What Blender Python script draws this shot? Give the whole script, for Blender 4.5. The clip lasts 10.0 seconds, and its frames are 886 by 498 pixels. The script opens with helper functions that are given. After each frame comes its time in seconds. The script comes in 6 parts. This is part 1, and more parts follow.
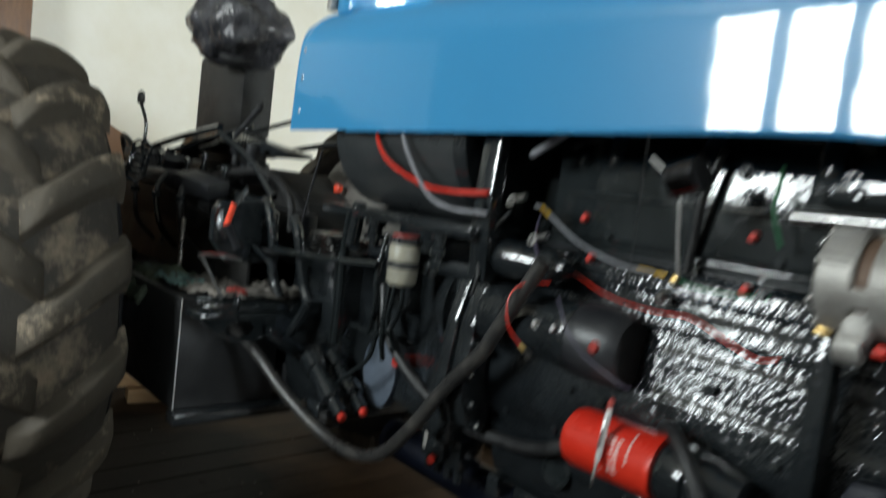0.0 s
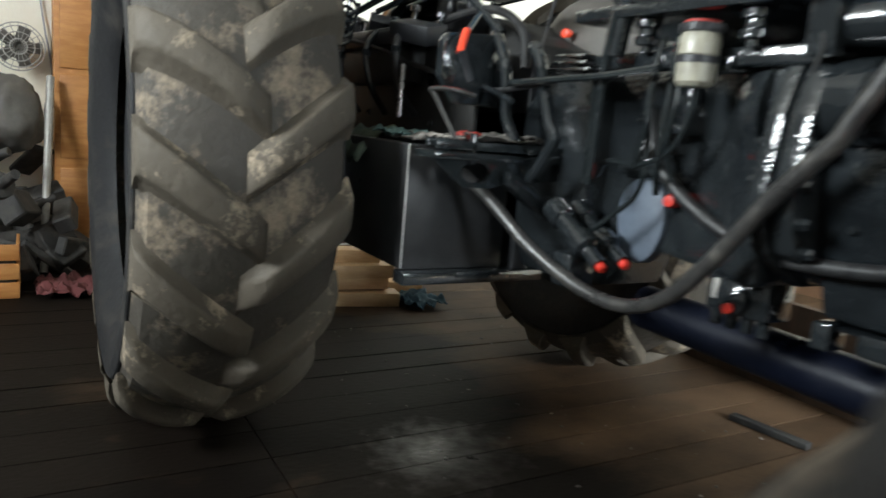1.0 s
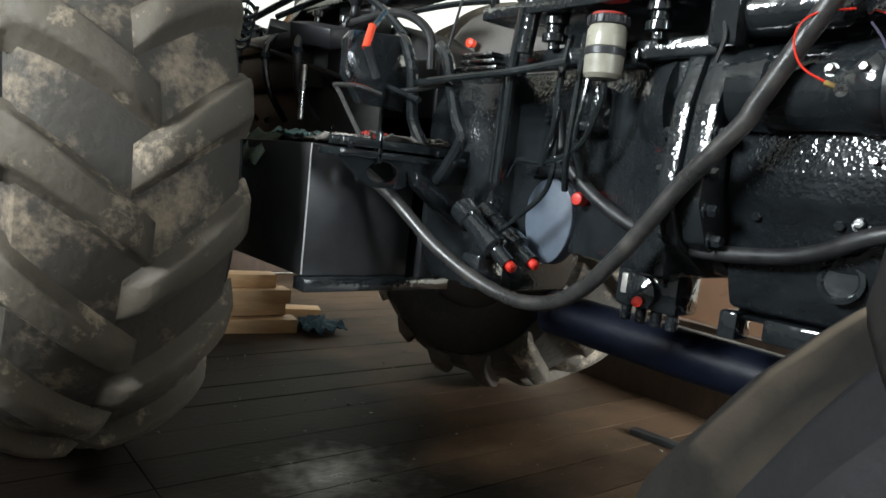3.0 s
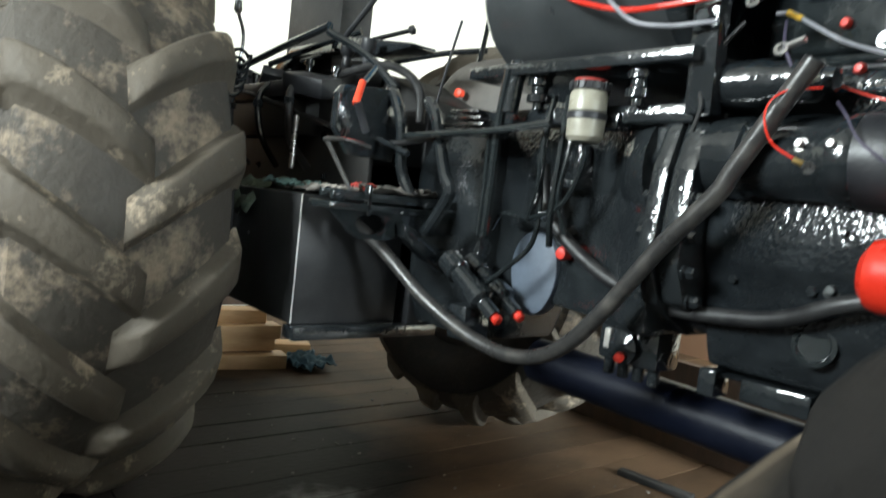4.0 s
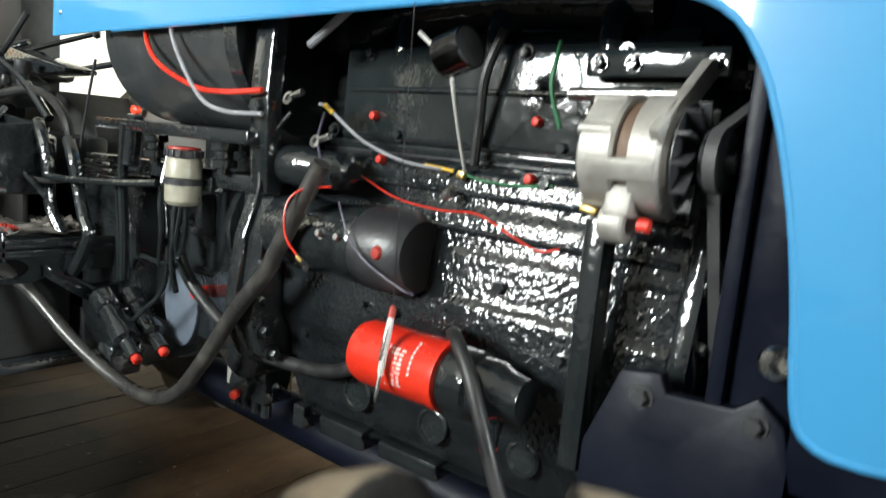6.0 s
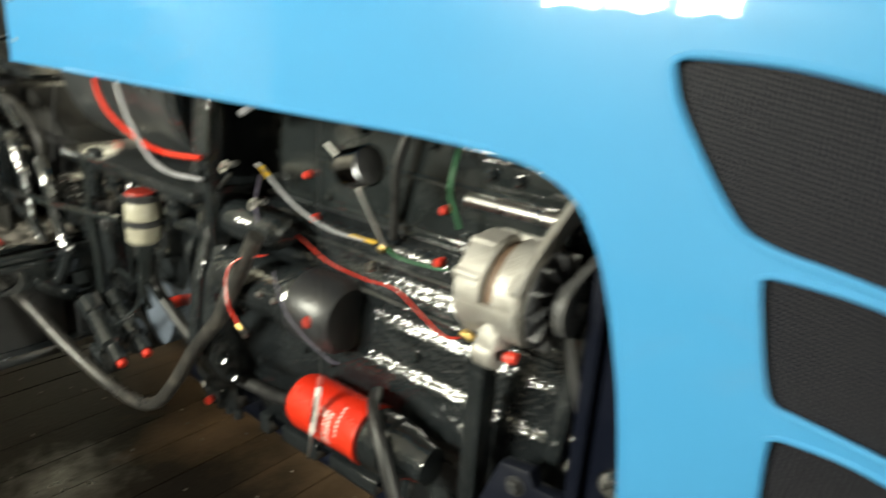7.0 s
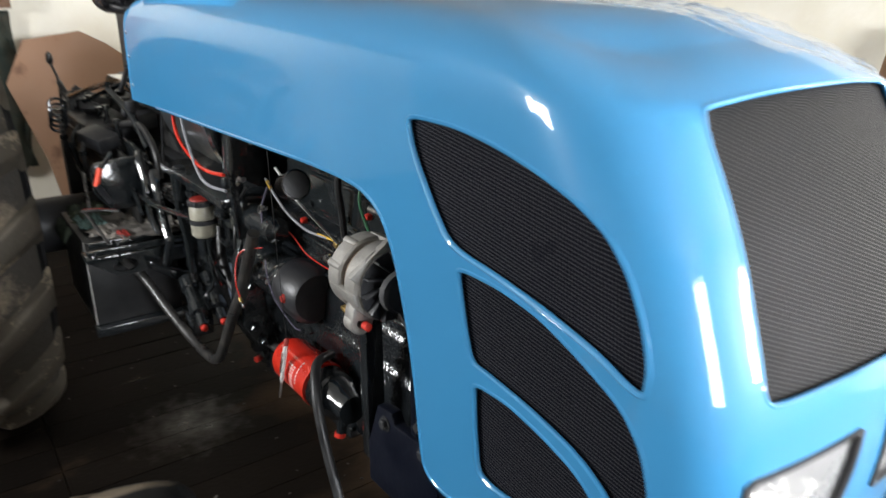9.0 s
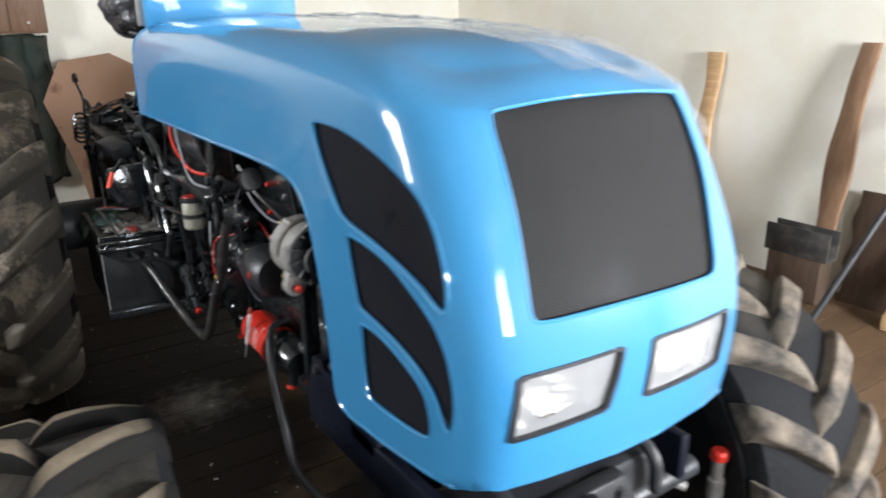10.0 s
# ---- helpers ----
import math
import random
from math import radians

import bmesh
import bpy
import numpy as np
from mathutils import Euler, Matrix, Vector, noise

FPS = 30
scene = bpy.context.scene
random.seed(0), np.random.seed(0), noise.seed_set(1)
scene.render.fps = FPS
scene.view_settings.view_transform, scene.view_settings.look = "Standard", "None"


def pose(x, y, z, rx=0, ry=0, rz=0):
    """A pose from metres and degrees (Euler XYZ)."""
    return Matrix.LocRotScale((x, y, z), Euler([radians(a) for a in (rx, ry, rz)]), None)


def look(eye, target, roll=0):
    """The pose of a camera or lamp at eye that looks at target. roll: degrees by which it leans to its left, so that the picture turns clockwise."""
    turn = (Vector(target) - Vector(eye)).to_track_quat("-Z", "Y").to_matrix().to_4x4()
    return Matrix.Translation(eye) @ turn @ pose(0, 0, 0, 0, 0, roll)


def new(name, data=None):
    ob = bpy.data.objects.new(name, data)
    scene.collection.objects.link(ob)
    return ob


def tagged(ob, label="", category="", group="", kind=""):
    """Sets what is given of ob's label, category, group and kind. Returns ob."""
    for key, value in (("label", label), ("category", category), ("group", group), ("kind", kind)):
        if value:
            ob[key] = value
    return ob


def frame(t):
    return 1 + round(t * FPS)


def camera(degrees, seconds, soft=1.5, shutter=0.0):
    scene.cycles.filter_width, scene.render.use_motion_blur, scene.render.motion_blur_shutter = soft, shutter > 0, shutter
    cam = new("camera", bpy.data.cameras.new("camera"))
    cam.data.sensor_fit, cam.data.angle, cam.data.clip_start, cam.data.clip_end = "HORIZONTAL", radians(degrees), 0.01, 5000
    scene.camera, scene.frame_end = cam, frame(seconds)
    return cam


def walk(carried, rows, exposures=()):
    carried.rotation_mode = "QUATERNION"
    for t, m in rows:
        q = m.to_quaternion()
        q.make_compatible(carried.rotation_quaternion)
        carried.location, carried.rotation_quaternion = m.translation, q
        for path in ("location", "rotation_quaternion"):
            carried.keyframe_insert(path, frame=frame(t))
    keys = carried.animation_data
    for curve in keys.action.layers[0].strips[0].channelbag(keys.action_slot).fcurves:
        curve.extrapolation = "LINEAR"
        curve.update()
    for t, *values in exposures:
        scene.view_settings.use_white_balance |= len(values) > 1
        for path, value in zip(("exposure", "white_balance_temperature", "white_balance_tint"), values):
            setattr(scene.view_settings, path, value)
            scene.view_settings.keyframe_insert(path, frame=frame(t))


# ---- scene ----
from mathutils.bvhtree import BVHTree
from mathutils.geometry import delaunay_2d_cdt

cam = camera(64.2, 10.0, shutter=0.8)
PATH = [
    (0, (0.22, 0.137, 1.374), (-1.247, 1.485, 1.2), 7.1),
    (0.3, (0.124, 0.15, 1.273), (-1.342, 1.487, 1.023), 7.1),
    (0.5, (0.077, 0.129, 1.206), (-1.488, 1.345, 0.937), 7.6),
    (1, (-0.099, 0.114, 1.036), (-1.792, 1.12, 0.685), 5.1),
    (1.2, (-0.165, 0.079, 1.016), (-1.853, 1.106, 0.708), 5.3),
    (1.5, (-0.176, 0.104, 0.953), (-1.805, 1.247, 0.752), 7.0),
    (2, (-0.153, 0.136, 0.946), (-1.709, 1.367, 0.699), 6.5),
    (2.3, (-0.145, 0.131, 0.933), (-1.689, 1.38, 0.698), 6.8),
    (2.5, (-0.15, 0.138, 0.935), (-1.697, 1.383, 0.703), 6.4),
    (4, (-0.128, 0.119, 1.003), (-1.673, 1.381, 0.863), 6.4),
    (4.5, (-0.068, 0.145, 1.101), (-1.585, 1.444, 0.997), 6.3),
    (5, (0.068, 0.195, 1.179), (-1.296, 1.646, 1.001), 6.5),
    (5.5, (0.186, 0.302, 1.211), (-1.052, 1.855, 0.977), 4.8),
    (5.7, (0.233, 0.326, 1.228), (-0.96, 1.915, 1.001), 5.7),
    (6.8, (0.345, 0.419, 1.613), (-0.895, 1.868, 1.012), 3.3),
    (6.9, (0.374, 0.423, 1.634), (-0.837, 1.889, 1.015), 4.3),
    (7, (0.396, 0.421, 1.667), (-0.776, 1.908, 1.023), 3.9),
    (7.5, (0.506, 0.373, 1.746), (-0.483, 1.966, 1.05), 1.9),
    (7.7, (0.551, 0.374, 1.754), (-0.459, 1.929, 1.007), 0.7),
    (8, (0.61, 0.393, 1.765), (-0.503, 1.889, 1.043), 0.6),
    (8.2, (0.689, 0.457, 1.763), (-0.562, 1.84, 1.041), -0.8),
    (8.5, (0.818, 0.534, 1.771), (-0.601, 1.742, 1.045), 1.6),
    (9, (0.974, 0.568, 1.801), (-0.548, 1.678, 1.128), 0.1),
    (9.5, (1.22, 0.556, 1.799), (-0.386, 1.568, 1.17), -1.7),
    (9.6, (1.258, 0.55, 1.792), (-0.349, 1.564, 1.166), -1.1),
    (10, (1.391, 0.589, 1.829), (-0.194, 1.633, 1.198), -0.6),
]
EXPOSURES = [(0, -0.05, 6350, 8), (0.5, 0.8, 6300, 6), (1.0, 0.9, 6300, 10), (2.5, 0.93, 6250, 12), (4.5, 1.3, 6300, 6), (5.0, 1.4, 6300, 6), (5.5, 1.27, 6400, 9), (6.2, 1.25, 6900, 9),
             (7.0, 1.4, 7900, 5), (7.5, 1.0, 7150, 6), (8.5, 0.75, 6900, 14), (9.5, 0.42, 6400, 17), (10, 0.42, 6400, 17)]  # seconds, stops, kelvin, tint
walk(cam, [(t, look(eye, target, roll)) for t, eye, target, roll in PATH], EXPOSURES)

# ---- world and daylight ----
world = bpy.data.worlds.new("world")
scene.world = world
world.use_nodes = True
wn = world.node_tree.nodes
sky = wn.new("ShaderNodeTexSky")
sky.sky_type, sky.sun_disc, sky.sun_elevation, sky.sun_rotation = "NISHITA", False, radians(40), radians(160)
world.node_tree.links.new(sky.outputs[0], wn["Background"].inputs[0])
wn["Background"].inputs[1].default_value = 0.12

ROOM = (-5.4, 4.2, -2.6, 5.3, 3.1)  # x0, x1, y0, y1, height
WINDOWS = [(-2.45, -1.0, 1.95, 2.98, 185.0)]  # opening in the wall behind the camera: x0, x1, z0, z1, watts
EAST = [(0.45, 1.3, 1.25, 2.9, 88.0), (3.1, 4.4, 1.4, 2.6, 560.0)]  # windows in the front wall: y0, y1, z0, z1, watts
for a, b, z0, z1, watts in WINDOWS:
    d = bpy.data.lights.new("window_light", "AREA")
    d.shape, d.size, d.size_y, d.energy, d.color = "RECTANGLE", b - a - 0.05, z1 - z0 - 0.05, watts, (0.92, 0.985, 0.98)
    new("window_light", d).matrix_world = look(((a + b) / 2, ROOM[2] - 0.12, (z0 + z1) / 2), ((a + b) / 2, 5, (z0 + z1) / 2 - 0.2))
for a, b, z0, z1, watts in EAST:
    d = bpy.data.lights.new("east_window_light", "AREA")
    d.shape, d.size, d.size_y, d.energy, d.color = "RECTANGLE", b - a - 0.05, z1 - z0 - 0.05, watts, (0.89, 0.97, 1.0)
    new("east_window_light", d).matrix_world = look((ROOM[1] + 0.12, (a + b) / 2, (z0 + z1) / 2), (0, (a + b) / 2, (z0 + z1) / 2 + 0.15))


# ---- materials ----
def mat(name, base, rough=0.5, metal=0.0, second=None, scale=12.0, amount=(0.4, 0.65), detail=6.0, bump=0.0, bscale=60.0, coat=0.0, rvar=0.15, random_tint=0.0, stretch=(1, 1, 1), bdetail=4.0, world=False):
    m = bpy.data.materials.new(name)
    m.use_nodes = True
    nt, b = m.node_tree, m.node_tree.nodes["Principled BSDF"]
    N, L = nt.nodes.new, nt.links.new
    tc, mp = N("ShaderNodeTexCoord"), N("ShaderNodeMapping")
    mp.inputs["Scale"].default_value = stretch
    L(N("ShaderNodeNewGeometry").outputs["Position"] if world else tc.outputs["Object"], mp.inputs[0])
    n1 = N("ShaderNodeTexNoise")
    n1.inputs["Scale"].default_value, n1.inputs["Detail"].default_value, n1.inputs["Roughness"].default_value = scale, detail, 0.62
    L(mp.outputs[0], n1.inputs["Vector"])
    ramp = N("ShaderNodeMapRange")
    ramp.name = "coverage"
    ramp.inputs[1].default_value, ramp.inputs[2].default_value = amount
    L(n1.outputs["Fac"], ramp.inputs[0])
    mix = N("ShaderNodeMix")
    mix.data_type = "RGBA"
    mix.inputs["A"].default_value = (*base, 1)
    mix.inputs["B"].default_value = (*(second or [min(1, c * 1.35 + 0.004) for c in base]), 1)
    L(ramp.outputs[0], mix.inputs["Factor"])
    col = mix.outputs["Result"]
    if random_tint:
        oi, hsv, mr = N("ShaderNodeObjectInfo"), N("ShaderNodeHueSaturation"), N("ShaderNodeMapRange")
        mr.inputs[3].default_value, mr.inputs[4].default_value = 1 - random_tint, 1 + random_tint
        L(oi.outputs["Random"], mr.inputs[0])
        L(mr.outputs[0], hsv.inputs["Value"])
        L(col, hsv.inputs["Color"])
        col = hsv.outputs[0]
    L(col, b.inputs["Base Color"])
    n2 = N("ShaderNodeTexNoise")
    n2.inputs["Scale"].default_value, n2.inputs["Detail"].default_value = bscale, bdetail
    L(mp.outputs[0], n2.inputs["Vector"])
    rr = N("ShaderNodeMapRange")
    rr.inputs[1].default_value, rr.inputs[2].default_value = 0.3, 0.7
    rr.inputs[3].default_value, rr.inputs[4].default_value = max(0.02, rough - rvar), min(1, rough + rvar)
    L(n1.outputs["Fac"], rr.inputs[0])
    L(rr.outputs[0], b.inputs["Roughness"])
    b.inputs["Metallic"].default_value = metal
    b.inputs["Coat Weight"].default_value = coat
    b.inputs["Coat Roughness"].default_value = 0.035
    if bump:
        bp = N("ShaderNodeBump")
        bp.inputs["Strength"].default_value, bp.inputs["Distance"].default_value = 1.0, bump
        L(n2.outputs["Fac"], bp.inputs["Height"])
        L(bp.outputs[0], b.inputs["Normal"])
        L(bp.outputs[0], b.inputs["Coat Normal"])
    return m


BLUE = mat("blue_enamel", (0.044, 0.266, 0.525), 0.34, second=(0.048, 0.278, 0.54), scale=2, detail=2, amount=(0.2, 0.8), bump=0.0004, bscale=7, coat=1.0, rvar=0.05)
BLUE.node_tree.nodes["Principled BSDF"].inputs["Specular IOR Level"].default_value = 0.18
BLUE.node_tree.nodes["Principled BSDF"].inputs["Coat IOR"].default_value = 1.62
BLACK = mat("black_enamel", (0.012, 0.0148, 0.0165), 0.13, second=(0.021, 0.0245, 0.027), scale=9, bump=0.0011, bscale=75, bdetail=1.5, coat=1.0, rvar=0.06)
CAST = mat("rough_black_casting", (0.010, 0.0122, 0.014), 0.15, second=(0.018, 0.0215, 0.024), scale=14, bump=0.0022, bscale=105, bdetail=1.0, coat=1.0, rvar=0.06)
HOUSING = mat("painted_housing", (0.013, 0.0155, 0.0175), 0.16, second=(0.023, 0.027, 0.029), scale=8, bump=0.0015, bscale=95, bdetail=1.2, coat=0.75, rvar=0.08)
BOXPAINT = mat("dull_black_sheet", (0.018, 0.019, 0.020), 0.4, second=(0.034, 0.034, 0.035), scale=8, bump=0.0006, bscale=120)
TANKM = mat("tank_enamel", (0.034, 0.038, 0.040), 0.36, second=(0.05, 0.054, 0.056), scale=5, bump=0.0012, bscale=30, bdetail=2, coat=0.5)
MATTBLACK = mat("matt_black_plastic", (0.021, 0.021, 0.021), 0.5, second=(0.04, 0.039, 0.037), scale=9, bump=0.0008, bscale=90)
MATTBLACK.node_tree.nodes["Principled BSDF"].inputs["Specular IOR Level"].default_value = 0.2
SATIN = mat("satin_black_steel", (0.020, 0.021, 0.024), 0.42, second=(0.036, 0.037, 0.040), scale=7, bump=0.0006, bscale=160)
NAVY = mat("navy_enamel", (0.004, 0.0055, 0.012), 0.4, second=(0.007, 0.009, 0.017), scale=5, bump=0.0006, bscale=60, coat=0.0)
NAVY.node_tree.nodes["Principled BSDF"].inputs["Specular IOR Level"].default_value = 0.2
RUBBER = mat("muddy_tyre_rubber", (0.068, 0.060, 0.050), 0.6, second=(0.27, 0.215, 0.155), scale=6.5, amount=(0.52, 0.68), detail=9, bump=0.005, bscale=38, bdetail=7)
LUG = mat("dusty_lug_rubber", (0.098, 0.083, 0.064), 0.7, second=(0.36, 0.29, 0.21), scale=7, amount=(0.57, 0.68), detail=9, bump=0.004, bscale=45, bdetail=8, world=True)
for m in (RUBBER, LUG):
    # dried mud breaks up into crumbs
    nt = m.node_tree
    crumb, mixed = nt.nodes.new("ShaderNodeTexNoise"), nt.nodes.new("ShaderNodeMath")
    crumb.inputs["Scale"].default_value, crumb.inputs["Detail"].default_value, crumb.inputs["Roughness"].default_value = 55, 8, 0.7
    link = nt.nodes["coverage"].inputs[0].links[0]
    source = link.from_socket
    nt.links.new(nt.nodes["Texture Coordinate"].outputs["Object"], crumb.inputs["Vector"])
    mixed.operation, mixed.inputs[1].default_value = "MULTIPLY_ADD", 0.34
    nt.links.new(crumb.outputs["Fac"], mixed.inputs[0])
    nt.links.new(source, mixed.inputs[2])
    level_out = nt.nodes.new("ShaderNodeMath")
    level_out.operation, level_out.inputs[1].default_value = "SUBTRACT", 0.17
    nt.links.new(mixed.outputs[0], level_out.inputs[0])
    nt.links.new(level_out.outputs[0], nt.nodes["coverage"].inputs[0])
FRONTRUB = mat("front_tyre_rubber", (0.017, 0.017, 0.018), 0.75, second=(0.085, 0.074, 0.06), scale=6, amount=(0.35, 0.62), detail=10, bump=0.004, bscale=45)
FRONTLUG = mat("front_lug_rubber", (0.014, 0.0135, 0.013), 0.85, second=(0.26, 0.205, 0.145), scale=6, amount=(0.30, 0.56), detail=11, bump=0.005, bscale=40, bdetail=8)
FARLUG = mat("dusty_front_lug_rubber", (0.045, 0.04, 0.035), 0.85, second=(0.23, 0.185, 0.14), scale=7, amount=(0.38, 0.6), detail=11, bump=0.005, bscale=40, bdetail=8)
SIDEW = mat("sidewall_rubber", (0.014, 0.014, 0.015), 0.7, second=(0.06, 0.053, 0.045), scale=6, amount=(0.52, 0.8), bump=0.002, bscale=50)
HOSE = mat("grey_rubber_hose", (0.032, 0.031, 0.030), 0.33, second=(0.085, 0.078, 0.068), scale=16, amount=(0.5, 0.75), bump=0.0005, bscale=200)
HOSEB = mat("black_rubber_hose", (0.014, 0.014, 0.015), 0.45, second=(0.03, 0.03, 0.03), scale=20, bump=0.0004, bscale=200)
ALU = mat("cast_aluminium", (0.32, 0.305, 0.28), 0.5, metal=0.4, second=(0.42, 0.405, 0.38), scale=25, bump=0.0008, bscale=220)
STEEL = mat("bare_steel", (0.5, 0.5, 0.5), 0.3, metal=1.0, second=(0.33, 0.31, 0.29), scale=30)
BRASS = mat("brass", (0.55, 0.38, 0.14), 0.35, metal=1.0, scale=30)
DULLRED = mat("dull_red_plastic", (0.30, 0.022, 0.014), 0.5, scale=30)
RED = mat("red_enamel", (0.62, 0.025, 0.012), 0.3, second=(0.70, 0.035, 0.015), scale=8, coat=0.3)
ORANGE = mat("red_orange_plastic", (0.75, 0.06, 0.02), 0.45, scale=30)
CAPRED = mat("red_thread_cap", (0.58, 0.030, 0.016), 0.45, scale=30)
CHROMED = mat("dark_chrome", (0.32, 0.32, 0.32), 0.2, metal=1.0, scale=30)
FRAMEW = mat("white_window_paint", (0.74, 0.73, 0.70), 0.5, scale=4)
GLOSS = mat("smooth_black_gloss", (0.013, 0.0165, 0.0175), 0.14, second=(0.022, 0.0265, 0.028), scale=9, bump=0.0014, bscale=34, bdetail=4, coat=1.0, rvar=0.05)
SMOKED = mat("smoked_chrome", (0.10, 0.10, 0.105), 0.2, metal=1.0, scale=30)
REFLECT = mat("chromed_reflector", (0.70, 0.68, 0.64), 0.25, metal=1.0, second=(0.50, 0.48, 0.45), scale=14, bump=0.016, bscale=22, bdetail=2)
PALE = mat("pale_grey_plastic", (0.55, 0.54, 0.52), 0.35, scale=20)
WHITE = mat("white_print", (0.62, 0.50, 0.47), 0.5, scale=30)
CUP = mat("milky_plastic", (0.36, 0.34, 0.27), 0.35, second=(0.20, 0.185, 0.15), amount=(0.5, 0.8), scale=22)
FLOORM = mat("stained_shaded_floor_boards", (0.0052, 0.0034, 0.0022), 0.7, second=(0.120, 0.074, 0.043), scale=2.3, amount=(0.46, 1.02), detail=12, bump=0.0018, bscale=55, bdetail=8, rvar=0.22, random_tint=0.22, stretch=(1, 0.55, 1), world=True)
nt = FLOORM.node_tree
nt.nodes["Principled BSDF"].inputs["Specular IOR Level"].default_value = 0.10
# colour holds shade and oil on the near side, light and dust beyond
geo, sep, near_tint, both, wide = (nt.nodes.new("ShaderNode" + k) for k in ("NewGeometry", "SeparateXYZ", "MapRange", "Math", "TexNoise"))
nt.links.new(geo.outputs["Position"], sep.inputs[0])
nt.links.new(sep.outputs["Y"], near_tint.inputs[0])
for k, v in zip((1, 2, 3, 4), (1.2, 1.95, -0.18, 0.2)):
    near_tint.inputs[k].default_value = v
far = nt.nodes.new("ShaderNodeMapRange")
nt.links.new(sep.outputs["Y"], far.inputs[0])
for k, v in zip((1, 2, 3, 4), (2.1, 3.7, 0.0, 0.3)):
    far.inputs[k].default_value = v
y_tint = nt.nodes.new("ShaderNodeMath")
nt.links.new(near_tint.outputs[0], y_tint.inputs[0])
nt.links.new(far.outputs[0], y_tint.inputs[1])
nt.links.new(y_tint.outputs[0], both.inputs[0])
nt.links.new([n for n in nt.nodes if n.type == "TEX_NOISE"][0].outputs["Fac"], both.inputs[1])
patch = nt.nodes.new("ShaderNodeMath")
wide.inputs["Scale"].default_value, wide.inputs["Detail"].default_value = 0.9, 3
nt.links.new(geo.outputs["Position"], wide.inputs["Vector"])
patch.operation = "MULTIPLY_ADD"
nt.links.new(wide.outputs["Fac"], patch.inputs[0])
patch.inputs[1].default_value = 0.7
nt.links.new(both.outputs[0], patch.inputs[2])
# a wet puddle mark by the step, with a broken edge
puddle, rim, ragged = (nt.nodes.new("ShaderNode" + k) for k in ("VectorMath", "Math", "TexNoise"))
puddle.operation, puddle.inputs[1].default_value = "DISTANCE", (-1.88, 1.24, 0.0)
nt.links.new(geo.outputs["Position"], puddle.inputs[0])
ragged.inputs["Scale"].default_value, ragged.inputs["Detail"].default_value = 14, 8
nt.links.new(geo.outputs["Position"], ragged.inputs["Vector"])
rim.operation, rim.inputs[1].default_value = "MULTIPLY_ADD", 0.45
nt.links.new(ragged.outputs["Fac"], rim.inputs[0])
nt.links.new(puddle.outputs["Value"], rim.inputs[2])
wet = nt.nodes.new("ShaderNodeMapRange")
for k, v in zip((1, 2, 3, 4), (0.22, 0.50, 0.42, 0.11)):
    wet.inputs[k].default_value = v
nt.links.new(rim.outputs[0], wet.inputs[0])
nt.links.new(wet.outputs[0], nt.nodes["Principled BSDF"].inputs["Specular IOR Level"])
slick = nt.nodes.new("ShaderNodeMapRange")
for k, v in zip((1, 2, 3, 4), (0.22, 0.50, 0.26, 0.64)):
    slick.inputs[k].default_value = v
nt.links.new(rim.outputs[0], slick.inputs[0])
nt.links.new(slick.outputs[0], nt.nodes["Principled BSDF"].inputs["Roughness"])
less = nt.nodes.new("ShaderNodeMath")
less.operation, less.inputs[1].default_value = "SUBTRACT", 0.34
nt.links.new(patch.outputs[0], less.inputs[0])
# shade under the rear axle, put into the boards' colour
spot, axle_shade, shaded = (nt.nodes.new("ShaderNode" + k) for k in ("VectorMath", "MapRange", "Math"))
spot.operation, spot.inputs[1].default_value = "DISTANCE", (-2.70, 1.20, 0.0)
nt.links.new(geo.outputs["Position"], spot.inputs[0])
for k, v in zip((1, 2, 3, 4), (0.2, 0.85, 0.36, 0.0)):
    axle_shade.inputs[k].default_value = v
nt.links.new(spot.outputs["Value"], axle_shade.inputs[0])
shaded.operation = "SUBTRACT"
nt.links.new(less.outputs[0], shaded.inputs[0])
nt.links.new(axle_shade.outputs[0], shaded.inputs[1])
nt.links.new(shaded.outputs[0], nt.nodes["coverage"].inputs[0])
EARTH = mat("packed_earth_floor", (0.05, 0.037, 0.026), 0.75, second=(0.11, 0.115, 0.08), scale=3, amount=(0.4, 0.7), detail=10, bump=0.004, bscale=30)
WALLM = mat("cream_limewash", (0.80, 0.755, 0.63), 0.85, second=(0.86, 0.83, 0.74), scale=2.2, amount=(0.35, 0.65), bump=0.002, bscale=35)
CEILM = mat("unseen_grey_ceiling", (0.34, 0.32, 0.29), 0.8, second=(0.42, 0.40, 0.36), scale=2, bump=0.001, bscale=30)
PINE = mat("pine_wood", (0.46, 0.28, 0.13), 0.6, second=(0.58, 0.38, 0.2), scale=6, bump=0.001, bscale=50, random_tint=0.2, stretch=(1, 6, 6))
OLDWOOD = mat("brown_old_wood", (0.20, 0.11, 0.06), 0.7, second=(0.29, 0.17, 0.095), scale=5, bump=0.0015, bscale=50, stretch=(5, 5, 1))
DARKWOOD = mat("dark_brown_wood", (0.06, 0.036, 0.022), 0.7, second=(0.10, 0.062, 0.04), scale=5, bump=0.0015, bscale=50, stretch=(5, 5, 1))
ORANGEWOOD = mat("orange_varnished_wood", (0.42, 0.17, 0.045), 0.5, second=(0.52, 0.24, 0.07), scale=6, bump=0.001, bscale=50, stretch=(6, 1, 6))
PLY = mat("stained_plywood", (0.27, 0.15, 0.088), 0.7, second=(0.13, 0.065, 0.038), scale=5, amount=(0.58, 0.72), bump=0.0008, bscale=60)
